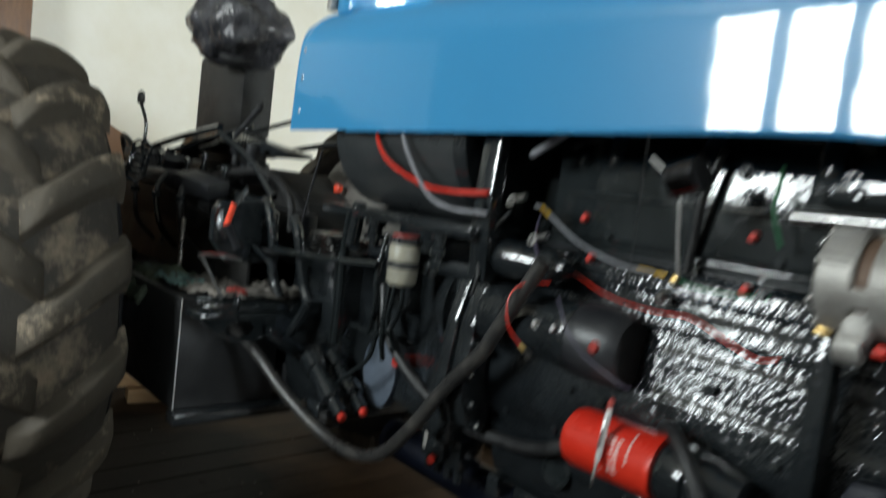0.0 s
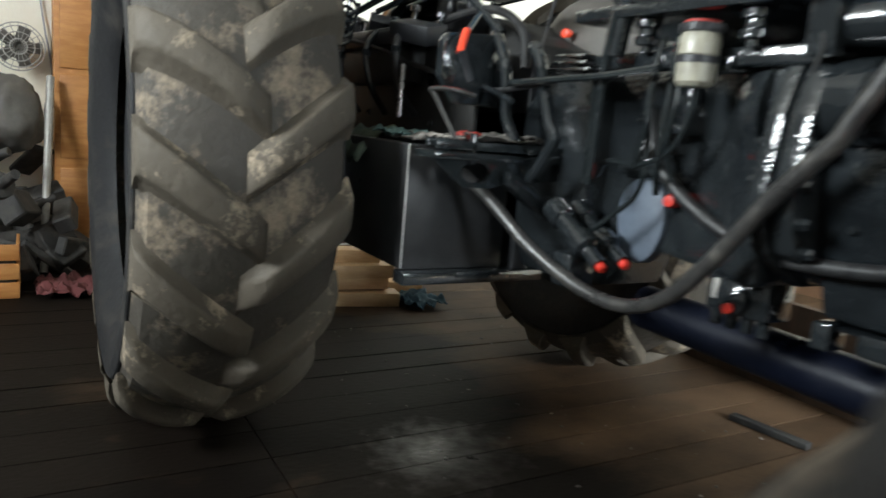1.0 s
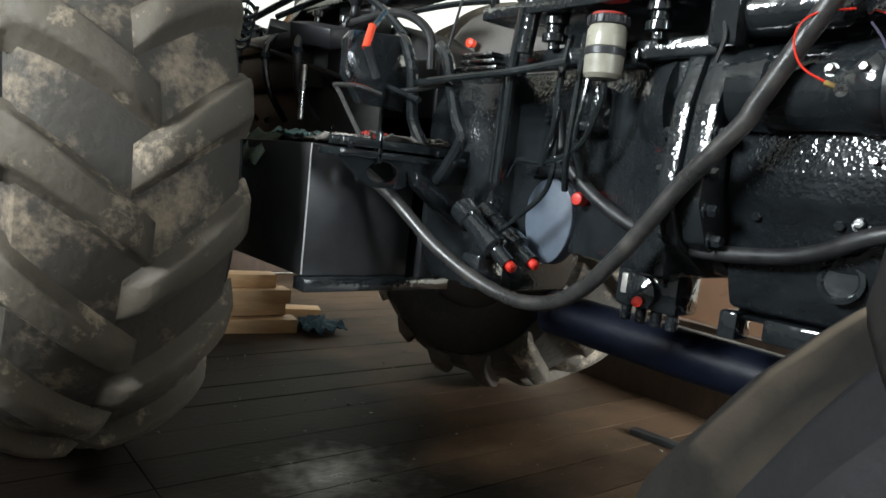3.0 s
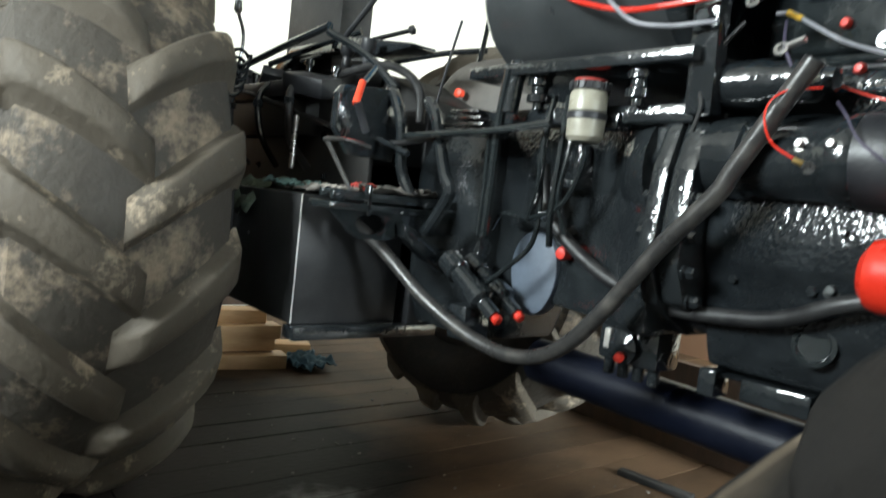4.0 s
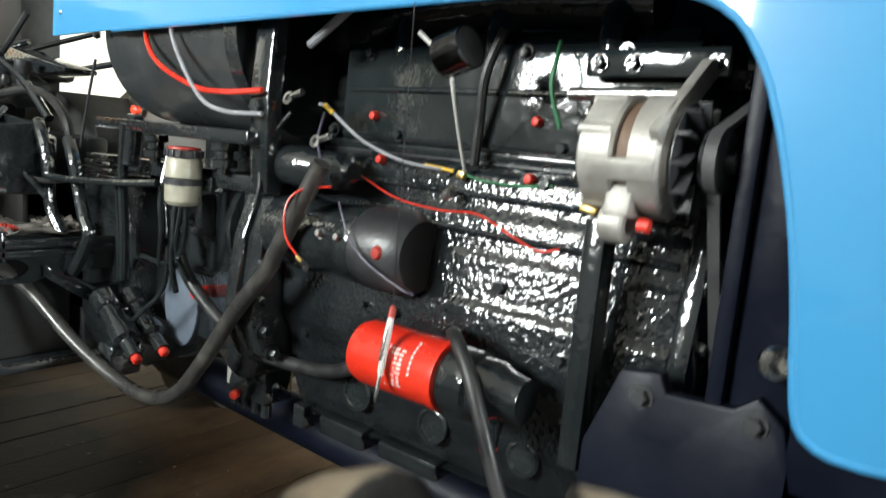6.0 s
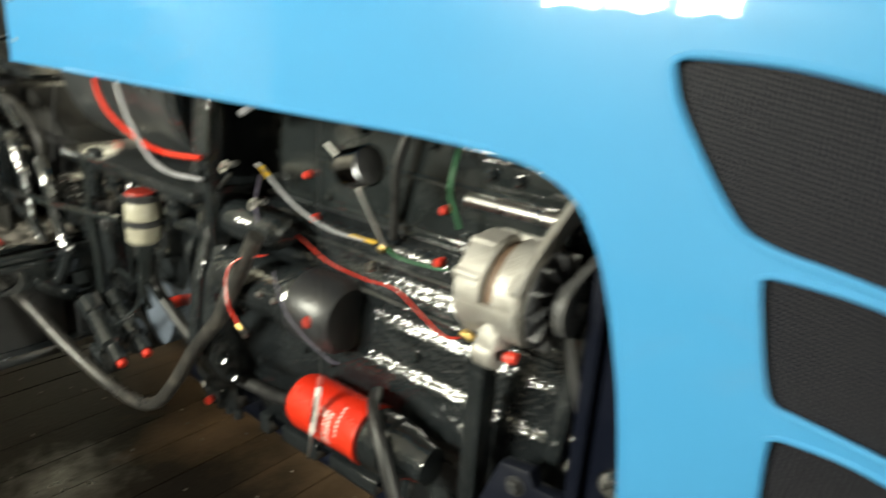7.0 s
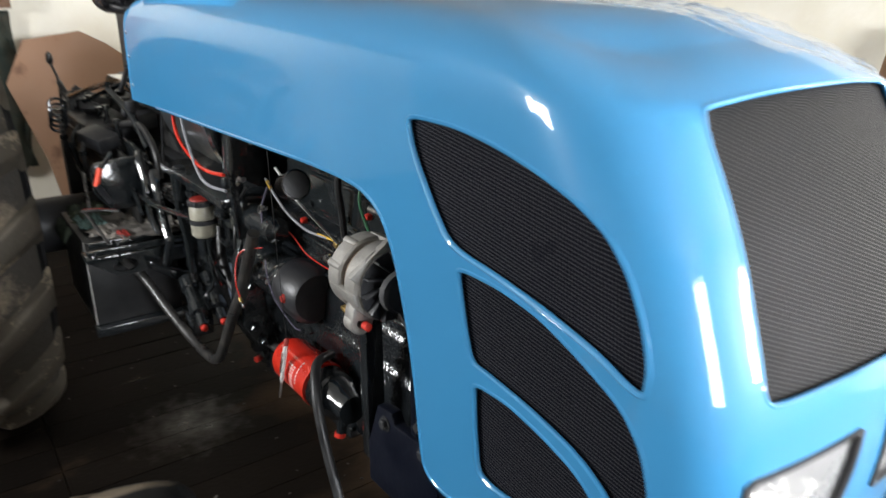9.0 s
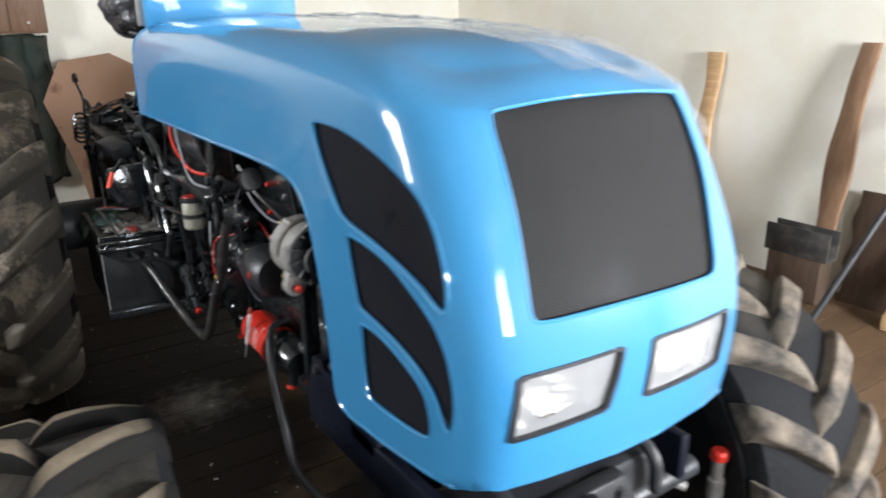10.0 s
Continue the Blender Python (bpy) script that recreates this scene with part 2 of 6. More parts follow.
for m in (FRONTRUB, FRONTLUG):  # light from above and dust coloured onto upward faces, the rest kept dark
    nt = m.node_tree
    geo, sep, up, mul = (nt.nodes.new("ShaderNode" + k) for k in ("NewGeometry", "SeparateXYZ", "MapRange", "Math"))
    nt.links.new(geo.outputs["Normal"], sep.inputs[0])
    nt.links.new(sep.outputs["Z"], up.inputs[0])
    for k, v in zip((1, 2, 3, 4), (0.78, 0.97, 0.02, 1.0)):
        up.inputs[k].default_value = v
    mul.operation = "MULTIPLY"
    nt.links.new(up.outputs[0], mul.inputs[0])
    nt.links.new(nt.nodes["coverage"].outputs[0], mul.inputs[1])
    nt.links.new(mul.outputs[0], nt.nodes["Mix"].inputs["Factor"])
for m in (FRONTRUB, FRONTLUG, FARLUG, RUBBER, LUG, SIDEW):
    m.node_tree.nodes["Principled BSDF"].inputs["Specular IOR Level"].default_value = 0.06 if m in (FRONTRUB, FRONTLUG) else 0.25
BROWNVENEER = mat("brown_veneer", (0.13, 0.062, 0.03), 0.5, second=(0.19, 0.10, 0.05), scale=6, bump=0.001, bscale=50, stretch=(6, 6, 1))
GREENCLOTH = mat("dark_green_cloth", (0.014, 0.024, 0.018), 0.9, second=(0.05, 0.045, 0.032), scale=8, amount=(0.45, 0.7), bump=0.003, bscale=60)
DARKJUNK = mat("dark_dusty_junk", (0.03, 0.028, 0.026), 0.7, second=(0.09, 0.08, 0.07), scale=9, amount=(0.45, 0.7), bump=0.003, bscale=40)
CLOTH = mat("dirty_rag_cloth", (0.10, 0.092, 0.080), 0.9, second=(0.25, 0.225, 0.20), scale=14, bump=0.004, bscale=60, random_tint=0.5)
GREEN = mat("dark_green_fabric", (0.035, 0.05, 0.035), 0.9, second=(0.09, 0.11, 0.07), scale=12, bump=0.004, bscale=60)
GREYCLOTH = mat("grey_vinyl_cover", (0.082, 0.075, 0.066), 0.6, second=(0.13, 0.118, 0.104), scale=8, bump=0.002, bscale=40)
YELLOW = mat("yellow_sleeve", (0.7, 0.42, 0.04), 0.5, scale=30)
GREYWIRE = mat("grey_wire", (0.24, 0.24, 0.26), 0.45, scale=30)
GREENWIRE = mat("green_wire", (0.03, 0.13, 0.06), 0.45, scale=30)
VIOLET = mat("violet_wire", (0.06, 0.05, 0.085), 0.45, scale=30)
SOUTHGREY = mat("unseen_grey_wall", (0.17, 0.165, 0.158), 0.7, second=(0.24, 0.235, 0.22), scale=4, bump=0.002, bscale=40)


def perforated(name, turn, scale, metal, hole_colour, spec):
    """Thin sheet with rows of round holes."""
    m = mat(name, (0.018, 0.019, 0.021), 0.42, second=(0.03, 0.03, 0.032), scale=6)
    nt = m.node_tree
    hole, fac, dark = nt.nodes.new("ShaderNodeTexVoronoi"), nt.nodes.new("ShaderNodeMapRange"), nt.nodes.new("ShaderNodeMix")
    flat = nt.nodes.new("ShaderNodeMapping")
    flat.inputs["Rotation"].default_value, flat.inputs["Scale"].default_value = (0, 0, turn), (1, 1, 1)
    nt.links.new(nt.nodes["Texture Coordinate"].outputs["UV"], flat.inputs[0])
    hole.voronoi_dimensions = "2D"
    hole.inputs["Scale"].default_value, hole.inputs["Randomness"].default_value = scale, 0
    nt.links.new(flat.outputs[0], hole.inputs["Vector"])
    fac.inputs[1].default_value, fac.inputs[2].default_value = 0.44, 0.56
    nt.links.new(hole.outputs["Distance"], fac.inputs[0])
    dark.data_type = "RGBA"
    dark.inputs["A"].default_value, dark.inputs["B"].default_value = (*hole_colour, 1), (*metal, 1)
    nt.links.new(fac.outputs[0], dark.inputs["Factor"])
    b = nt.nodes["Principled BSDF"]
    nt.links.new(dark.outputs["Result"], b.inputs["Base Color"])
    shine = nt.nodes.new("ShaderNodeMath")
    shine.operation, shine.inputs[1].default_value = "MULTIPLY", spec
    nt.links.new(fac.outputs[0], shine.inputs[0])
    nt.links.new(shine.outputs[0], b.inputs["Specular IOR Level"])
    return m


MESHM = perforated("black_grille_mesh", radians(8), 185, (0.054, 0.054, 0.058), (0.008, 0.008, 0.012), 0.2)
MESHF = perforated("black_front_mesh", radians(20), 200, (0.045, 0.043, 0.042), (0.030, 0.029, 0.029), 0.10)
PLATE = mat("bluish_grey_plate", (0.115, 0.14, 0.18), 0.5, second=(0.08, 0.10, 0.13), scale=10)
COPPER = mat("stator_brown", (0.12, 0.075, 0.05), 0.6, scale=40)
BELT = mat("dusty_belt", (0.05, 0.05, 0.052), 0.6, scale=20)
FILM = mat("clear_film", (0.8, 0.82, 0.84), 0.12, scale=6, bump=0.01, bscale=9)
FILM.node_tree.nodes["Principled BSDF"].inputs["Alpha"].default_value = 0.13
GLASSM = mat("lens_glass", (0.95, 0.95, 0.95), 0.08, scale=20, bump=0.002, bscale=30, rvar=0.04)
GLASSM.node_tree.nodes["Principled BSDF"].inputs["Alpha"].default_value = 0.3
BAG = mat("dark_plastic_bag", (0.03, 0.03, 0.034), 0.14, second=(0.09, 0.09, 0.10), scale=6, bump=0.03, bscale=17, coat=0.4)


# ---- mesh helpers ----
def finish(bm, sharp=0.6):
    bmesh.ops.recalc_face_normals(bm, faces=bm.faces)
    for f in bm.faces:
        f.smooth = True
    for e in bm.edges:
        if len(e.link_faces) == 2 and e.calc_face_angle(0) > sharp:
            e.smooth = False


def part(name, bm, material, parent=None, label="", sharp=0.6):
    finish(bm, sharp)
    me = bpy.data.meshes.new(name)
    bm.to_mesh(me)
    bm.free()
    for m in (material if isinstance(material, (list, tuple)) else [material]):
        me.materials.append(m)
    ob = new(name, me)
    if parent:
        ob.parent = parent
        if parent.type == "EMPTY":
            ob.matrix_parent_inverse = Matrix.Translation(-parent.location)
    if label:
        ob["label"] = label
    return ob


def thing(name, label, category, group="", at=(0, 0, 0)):
    ob = new(name)
    ob.location = at
    ob.empty_display_size = 0.1
    return tagged(ob, label, category, group)


def box(c, s, bev=0.004, rot=(0, 0, 0), bm=None, seg=2):
    """A bevelled box with centre c and full sizes s."""
    bm = bm or bmesh.new()
    g = bmesh.ops.create_cube(bm, size=1)["verts"]
    bmesh.ops.transform(bm, matrix=pose(*c, *rot) @ Matrix.Diagonal((*s, 1)), verts=g)
    if bev:
        es = list({e for v in g for e in v.link_edges})
        bmesh.ops.bevel(bm, geom=es, offset=min(bev, min(s) * 0.45), segments=seg, affect="EDGES", profile=0.5)
    return bm


def span(a, b, bev=0.004, bm=None):
    """A box between two corners."""
    return box([(p + q) / 2 for p, q in zip(a, b)], [abs(q - p) for p, q in zip(a, b)], bev, bm=bm)


def revolve(p0, p1, prof, seg=28, bm=None):
    """prof: (distance along p0-p1 in metres, radius)."""
    bm = bm or bmesh.new()
    p0, ax = Vector(p0), (Vector(p1) - Vector(p0)).normalized()
    q = ax.to_track_quat("Z", "Y").to_matrix()
    rings = []
    for h, r in prof:
        if r < 1e-6:
            rings.append([bm.verts.new(p0 + ax * h)])
        else:
            rings.append([bm.verts.new(p0 + ax * h + q @ Vector((r * math.cos(a), r * math.sin(a), 0))) for a in [2 * math.pi * k / seg for k in range(seg)]])
    for A, B in zip(rings, rings[1:]):
        for k in range(seg):
            a0, a1, b0, b1 = A[k % len(A)], A[(k + 1) % len(A)], B[k % len(B)], B[(k + 1) % len(B)]
            vs = []
            for v in (a0, a1, b1, b0):
                if v not in vs:
                    vs.append(v)
            if len(vs) > 2:
                bm.faces.new(vs)
    for R in (rings[0], rings[-1]):
        if len(R) > 1:
            bm.faces.new(R)
    return bm


def cyl(p0, p1, r, bev=0.003, seg=24, bm=None, r1=None):
    h = (Vector(p1) - Vector(p0)).length
    r1 = r if r1 is None else r1
    bev = min(bev, h * 0.3, r * 0.4)
    return revolve(p0, p1, [(0, r - bev), (bev, r), (h - bev, r1), (h, r1 - bev)], seg, bm)


def smooth_path(pts, n=8):
    """Catmull-Rom through points."""
    P = [Vector(p) for p in pts]
    P = [2 * P[0] - P[1]] + P + [2 * P[-1] - P[-2]]
    out = []
    for a, b, c, d in zip(P, P[1:], P[2:], P[3:]):
        for k in range(n):
            t = k / n
            out.append(0.5 * (2 * b + (c - a) * t + (2 * a - 5 * b + 4 * c - d) * t * t + (3 * b - a - 3 * c + d) * t ** 3))
    out.append(P[-2])
    return out


def tube(pts, r, seg=10, n=8, bm=None, closed=False, wob=0.0):
    bm = bm or bmesh.new()
    P = smooth_path(pts, n) if n else [Vector(p) for p in pts]
    up = Vector((0.13, 0.21, 0.97))
    rings = []
    for i, p in enumerate(P):
        if closed:
            t = P[(i + 1) % len(P)] - P[i - 1]
        else:
            t = P[min(i + 1, len(P) - 1)] - P[max(i - 1, 0)]
        t = t.normalized()
        u = (up - t * up.dot(t)).normalized()
        up = u
        v = t.cross(u)
        rr = r * (1 + wob * math.sin(i * 1.7))
        rings.append([bm.verts.new(p + rr * (math.cos(a) * u + math.sin(a) * v)) for a in [2 * math.pi * k / seg for k in range(seg)]])
    pairs = list(zip(rings, rings[1:])) + ([(rings[-1], rings[0])] if closed else [])
    for A, B in pairs:
        for k in range(seg):
            bm.faces.new((A[k], A[(k + 1) % seg], B[(k + 1) % seg], B[k]))
    if not closed:
        bm.faces.new(rings[0])
        bm.faces.new(rings[-1])
    return bm


def prism(poly, axis, a, b, bev=0.0, bm=None):
    """A polygon extruded along an axis from a to b; its two coordinates are the other axes in order."""
    bm = bm or bmesh.new()
    k = "xyz".index(axis)

    def P(p, h):
        q = list(p)
        q.insert(k, h)
        return q

    A, B = [bm.verts.new(P(p, a)) for p in poly], [bm.verts.new(P(p, b)) for p in poly]
    n = len(poly)
    fs = [bm.faces.new(A), bm.faces.new(B)] + [bm.faces.new((A[i], A[(i + 1) % n], B[(i + 1) % n], B[i])) for i in range(n)]
    if bev:
        bmesh.ops.recalc_face_normals(bm, faces=fs)
        es = list({e for f in fs for e in f.edges})
        bmesh.ops.bevel(bm, geom=es, offset=bev, segments=2, affect="EDGES", profile=0.5, clamp_overlap=True)
    return bm


def hexbolt(p, d, r=0.011, h=0.009, bm=None):
    """A bolt head with washer at p, pointing along d."""
    p, d = Vector(p), Vector(d).normalized()
    bm = revolve(p, p + d, [(0, r * 1.45), (h * 0.25, r * 1.45)], 12, bm)
    return revolve(p + d * h * 0.25, p + d, [(0, r), (h * 0.8, r), (h, r * 0.8)], 6, bm)


def round_poly(poly, times=2, k=0.2):
    for _ in range(times):
        out = []
        for (x0, y0), (x1, y1) in zip(poly, poly[1:] + poly[:1]):
            out += [((1 - k) * x0 + k * x1, (1 - k) * y0 + k * y1), (k * x0 + (1 - k) * x1, k * y0 + (1 - k) * y1)]
        poly = out
    return poly

# ---- room ----
X0, X1, Y0, Y1, HT = ROOM
T = 0.22


def structure(name, bm, m, label, category):
    return tagged(part(name, bm, m), label, category, kind="structure")


floor = structure("floor", span((X0 - T, Y0 - T, -0.2), (X1 + T, Y1 + T, -0.034), 0), EARTH, "earth bed below the brown timber floor boards", "floor")
# the ceiling is unseen; its grey dims what glossy parts reflect
structure("ceiling", span((X0 - T, Y0 - T, HT), (X1 + T, Y1 + T, HT + 0.15), 0), CEILM, "unseen grey ceiling of the workshop", "ceiling")
structure("wall_west", span((X0 - T, Y0 - T, -0.2), (X0, Y1 + T, HT), 0), WALLM, "cream limewashed workshop wall", "wall")
structure("wall_north", span((X0, Y1, -0.2), (X1, Y1 + T, HT), 0), WALLM, "cream limewashed wall with boards leaning on it", "wall")
edges = [X0] + [v for w in WINDOWS for v in w[:2]] + [X1]
wall = bmesh.new()
for a, b in zip(edges[::2], edges[1::2]):
    span((a, Y0 - T, -0.2), (b, Y0, HT), 0, bm=wall)
for a, b, z0, z1, _ in WINDOWS:
    span((a, Y0 - T, -0.2), (b, Y0, z0), 0, bm=wall)
    span((a, Y0 - T, z1), (b, Y0, HT), 0, bm=wall)
# the south wall is unseen; its grey sets how much light bounces back
structure("wall_south", wall, SOUTHGREY, "unseen grey wall with one high window", "wall")
edges = [Y0 - T] + [v for w in EAST for v in w[:2]] + [Y1 + T]
wall = bmesh.new()
for a, b in zip(edges[::2], edges[1::2]):
    span((X1, a, -0.2), (X1 + T, b, HT), 0, bm=wall)
for a, b, z0, z1, _ in EAST:
    span((X1, a, -0.2), (X1 + T, b, z0), 0, bm=wall)
    span((X1, a, z1), (X1 + T, b, HT), 0, bm=wall)
structure("wall_east", wall, WALLM, "cream limewashed wall with two windows", "wall")
for k, (a, b, z0, z1, _) in enumerate(EAST):
    w = structure("window_%d" % (k + 2), span((X1 + 0.02, a, z0), (X1 + 0.10, b, z0 + 0.03), 0.004), FRAMEW, "white painted workshop window", "window")
    fr = bmesh.new()
    for y in np.linspace(a, b - 0.06, 3 + 2 * k):
        span((X1 + 0.03, y, z0 + 0.03), (X1 + 0.09, y + 0.06, z1), 0.004, bm=fr)
    part("window_frame", fr, FRAMEW, w)
for k, (a, b, z0, z1, _) in enumerate(WINDOWS):
    w = structure("window_%d" % (k + 1), span((a, Y0 - 0.10, z0), (b, Y0 - 0.02, z0 + 0.03), 0.004), FRAMEW, "white painted wooden window with three panes", "window")
    fr = span((a, Y0 - 0.09, z0 + 0.03), (a + 0.06, Y0 - 0.03, z1), 0.004)
    span((b - 0.06, Y0 - 0.09, z0 + 0.03), (b, Y0 - 0.03, z1), 0.004, bm=fr)
    span((a + 0.06, Y0 - 0.09, z1 - 0.06), (b - 0.06, Y0 - 0.03, z1), 0.004, bm=fr)
    for q in (0.355, 0.68):
        xm = a + (b - a) * q
        span((xm - 0.05, Y0 - 0.09, z0 + 0.03), (xm + 0.05, Y0 - 0.03, z1 - 0.06), 0.004, bm=fr)
    part("window_frame", fr, FRAMEW, w)
structure("ground", span((-60, -60, -0.42), (60, 60, -0.22), 0), EARTH, "bare earth yard outside the workshop", "ground")

# ---- tractor ----
CY = 1.447  # centre line
tractor = thing("tractor", "blue tractor under restoration with black engine and muddy tyres", "tractor", at=(-0.9, CY, 0))


def mirror_y(bm):
    bmesh.ops.transform(bm, matrix=Matrix.Translation((0, 2 * CY, 0)) @ Matrix.Diagonal((1, -1, 1, 1)), verts=bm.verts)
    return bm


# hood: a skin over a plan outline; s runs along the outline, h up the side and over the shoulder
SIDE_Y, R_C, X_ARC, HY = 1.132, 0.10, 0.56, 1.474
H_SH, L_SH, R_SH, R_UP = 1.685, 0.19, 0.125, 0.075
TOP = H_SH + L_SH
plan = [(x, SIDE_Y) for x in np.linspace(-1.56, X_ARC, 107)]
plan += [(X_ARC + R_C * math.cos(a), SIDE_Y + R_C + R_C * math.sin(a)) for a in np.linspace(-math.pi / 2, -0.223, 14)[1:]]
ya = plan[-1][1]
plan += [(0.685 - 0.44 * (y - HY) ** 2 + 0.44 * (ya - HY) ** 2 - 0.0262, y) for y in np.linspace(ya, HY, 18)[1:]]
half = np.array(plan)
full = np.vstack([half, [(x, 2 * HY - y) for x, y in half[::-1][1:]]])
cum = np.concatenate([[0], np.cumsum(np.hypot(*np.diff(full, axis=0).T))]) - 1.56
S_END, S_MID = cum[-1], (cum[-1] - 1.56) / 2
S_REAR = -1.54
SQ = 0.86  # squareness of the shoulder
DROP = 0.022  # the top falls towards the two front corners
X_MID, S_FIX = float(half[-1][0]), 0.05
D_FRONT = ([1.0, 1.10, 1.18, 1.28, 1.38, 1.55, 1.655, 1.70, 1.75, 1.80, 1.84, 1.88], [0.035, 0.016, 0.004, 0.0, 0.016, 0.077, 0.128, 0.149, 0.175, 0.207, 0.24, 0.285])
Z_TOP = ([-1.6, -0.4, 0.0, 0.25, 0.40, 0.52], [1.816, 1.810, 1.797, 1.775, 1.752, 1.725])


def soft(v, table, w):
    return sum(float(np.interp(v + k * w, *table)) for k in (-1, -0.5, 0, 0.5, 1)) / 5


levels = {}


def level(h):
    """Half outline of the hood at one height: side, rounded corner and bowed front, with its running length."""
    key = round(h, 4)
    if key not in levels:
        a = min(max((h - H_SH) / L_SH, 0), 1) * math.pi / 2
        up = min(max((h - 1.36) / 0.45, 0), 1)
        up = up * up * (3 - 2 * up)
        ys, df, r = SIDE_Y + R_SH * (1 - max(0.0, math.cos(a)) ** SQ), soft(h, D_FRONT, 0.03), R_C + R_UP * up
        bow = 0.44 + 0.36 * up
        ye = ys + r - r * math.sin(0.223)
        xa = X_MID - df - bow * (ye - HY) ** 2 - r * math.cos(0.223)
        pts = [(x, ys) for x in np.linspace(S_FIX, xa, 24)]
        pts += [(xa + r * math.cos(b), ys + r + r * math.sin(b)) for b in np.linspace(-math.pi / 2, -0.223, 22)[1:]]
        pts += [(X_MID - df - bow * (y - HY) ** 2, y) for y in np.linspace(ye, HY, 24)[1:]]
        P = np.array(pts)
        L = np.concatenate([[0], np.cumsum(np.hypot(*np.diff(P, axis=0).T))])
        G_ = np.gradient(P, axis=0)
        N_ = np.stack([-G_[:, 1], G_[:, 0]], 1)
        levels[key] = P, L / L[-1], N_ / np.linalg.norm(N_, axis=1)[:, None], ys, a
    return levels[key]


def wide_of(y):
    return min(1, 2 * abs(HY - y) / 0.3)


def skin(s, h, inset=0.0):
    near = min(s, 2 * S_MID - s)
    if h > TOP:
        p = skin(s, TOP, inset)
        k = min((h - TOP) / 0.2, 1)
        u = min(max((near - 0.1) / (S_MID - 0.1), 0), 1)
        front = skin(S_MID, TOP, inset).x
        xt = p.x if near < 0.1 else 0.1 + (front - 0.1) * u
        xt = p.x + (xt - p.x) * k
        wide = wide_of(p.y)
        dz = soft(xt, Z_TOP, 0.08) - soft(p.x, Z_TOP, 0.08) + (0.014 + DROP * math.exp(-((near - 0.62) / 0.2) ** 2)) * wide * (1 - (1 - k) ** 2)
        return Vector((xt, p.y + (HY - p.y) * k, p.z + dz))
    P, L, N_, ys, a = level(h)
    if near < S_FIX:
        x, y, nx, ny = near, ys, 0.0, 1.0
    else:
        f = (near - S_FIX) / (S_MID - S_FIX)
        x, y = np.interp(f, L, P[:, 0]), np.interp(f, L, P[:, 1])
        nx, ny = np.interp(f, L, N_[:, 0]), np.interp(f, L, N_[:, 1])
    drop = DROP * math.exp(-((near - 0.62) / 0.2) ** 2) * wide_of(y)
    z = h if h < H_SH else H_SH + (soft(x, Z_TOP, 0.08) - drop - H_SH) * math.sin(a) ** SQ
    x, y = x + nx * inset * math.cos(a), y + ny * inset * math.cos(a)
    return Vector((float(x), float(y) if s <= S_MID else 2 * HY - float(y), z - inset * math.sin(a)))


def inside(p, poly):
    x, y = p
    r = False
    for (x0, y0), (x1, y1) in zip(poly, poly[1:] + poly[:1]):
        if (y0 > y) != (y1 > y) and x < (x1 - x0) * (y - y0) / (y1 - y0) + x0:
            r = not r
    return r


def skin_mesh(outline, holes=(), step=0.03, inset=0.0, thick=0.0, uv=False):
    vs, es = [], []
    for poly in [outline, *holes]:
        n0 = len(vs)
        dense = []
        for (x0, y0), (x1, y1) in zip(poly, poly[1:] + poly[:1]):
            k = max(1, int(math.hypot(x1 - x0, y1 - y0) / step))
            dense += [(x0 + (x1 - x0) * i / k, y0 + (y1 - y0) * i / k) for i in range(k)]
        vs += dense
        es += [(n0 + i, n0 + (i + 1) % len(dense)) for i in range(len(dense))]
    xs, ys = [p[0] for p in outline], [p[1] for p in outline]
    for i, x in enumerate(np.arange(min(xs), max(xs), step)):
        for y in np.arange(min(ys) + (i % 2) * step / 2, max(ys), step):
            if inside((x, y), outline) and not any(inside((x, y), h) for h in holes):
                vs.append((float(x), float(y)))
    V, _, Fs, *_ = delaunay_2d_cdt([Vector(v) for v in vs], es, [], 0, 1e-5)
    bm = bmesh.new()
    bv = [bm.verts.new(skin(v.x, v.y, inset)) for v in V]
    for f in Fs:
        c = sum((V[i] for i in f), Vector((0, 0))) / len(f)
        if inside(c, outline) and not any(inside(c, h) for h in holes):
            bm.faces.new([bv[i] for i in f])
    if uv:
        layer, at = bm.loops.layers.uv.new("sheet"), {v: V[i] for i, v in enumerate(bv)}
        for f in bm.faces:
            for loop in f.loops:
                loop[layer].uv = at[loop.vert]
    if thick:
        inner = [bm.verts.new(skin(v.x, v.y, inset + thick)) for v in V]
        at = {v: i for i, v in enumerate(bv)}
        rim = [e for e in bm.edges if len(e.link_faces) == 1]
        for f in list(bm.faces):
            bm.faces.new([inner[at[v]] for v in f.verts][::-1])
        for e in rim:
            i, j = at[e.verts[0]], at[e.verts[1]]
            bm.faces.new([bm.verts.new(p) for p in (bv[i].co, bv[j].co, inner[j].co, inner[i].co)])
    bmesh.ops.delete(bm, geom=[v for v in bm.verts if not v.link_faces], context="VERTS")
    return bm


def mirrored(poly):
    return [(2 * S_MID - a, b) for a, b in poly]


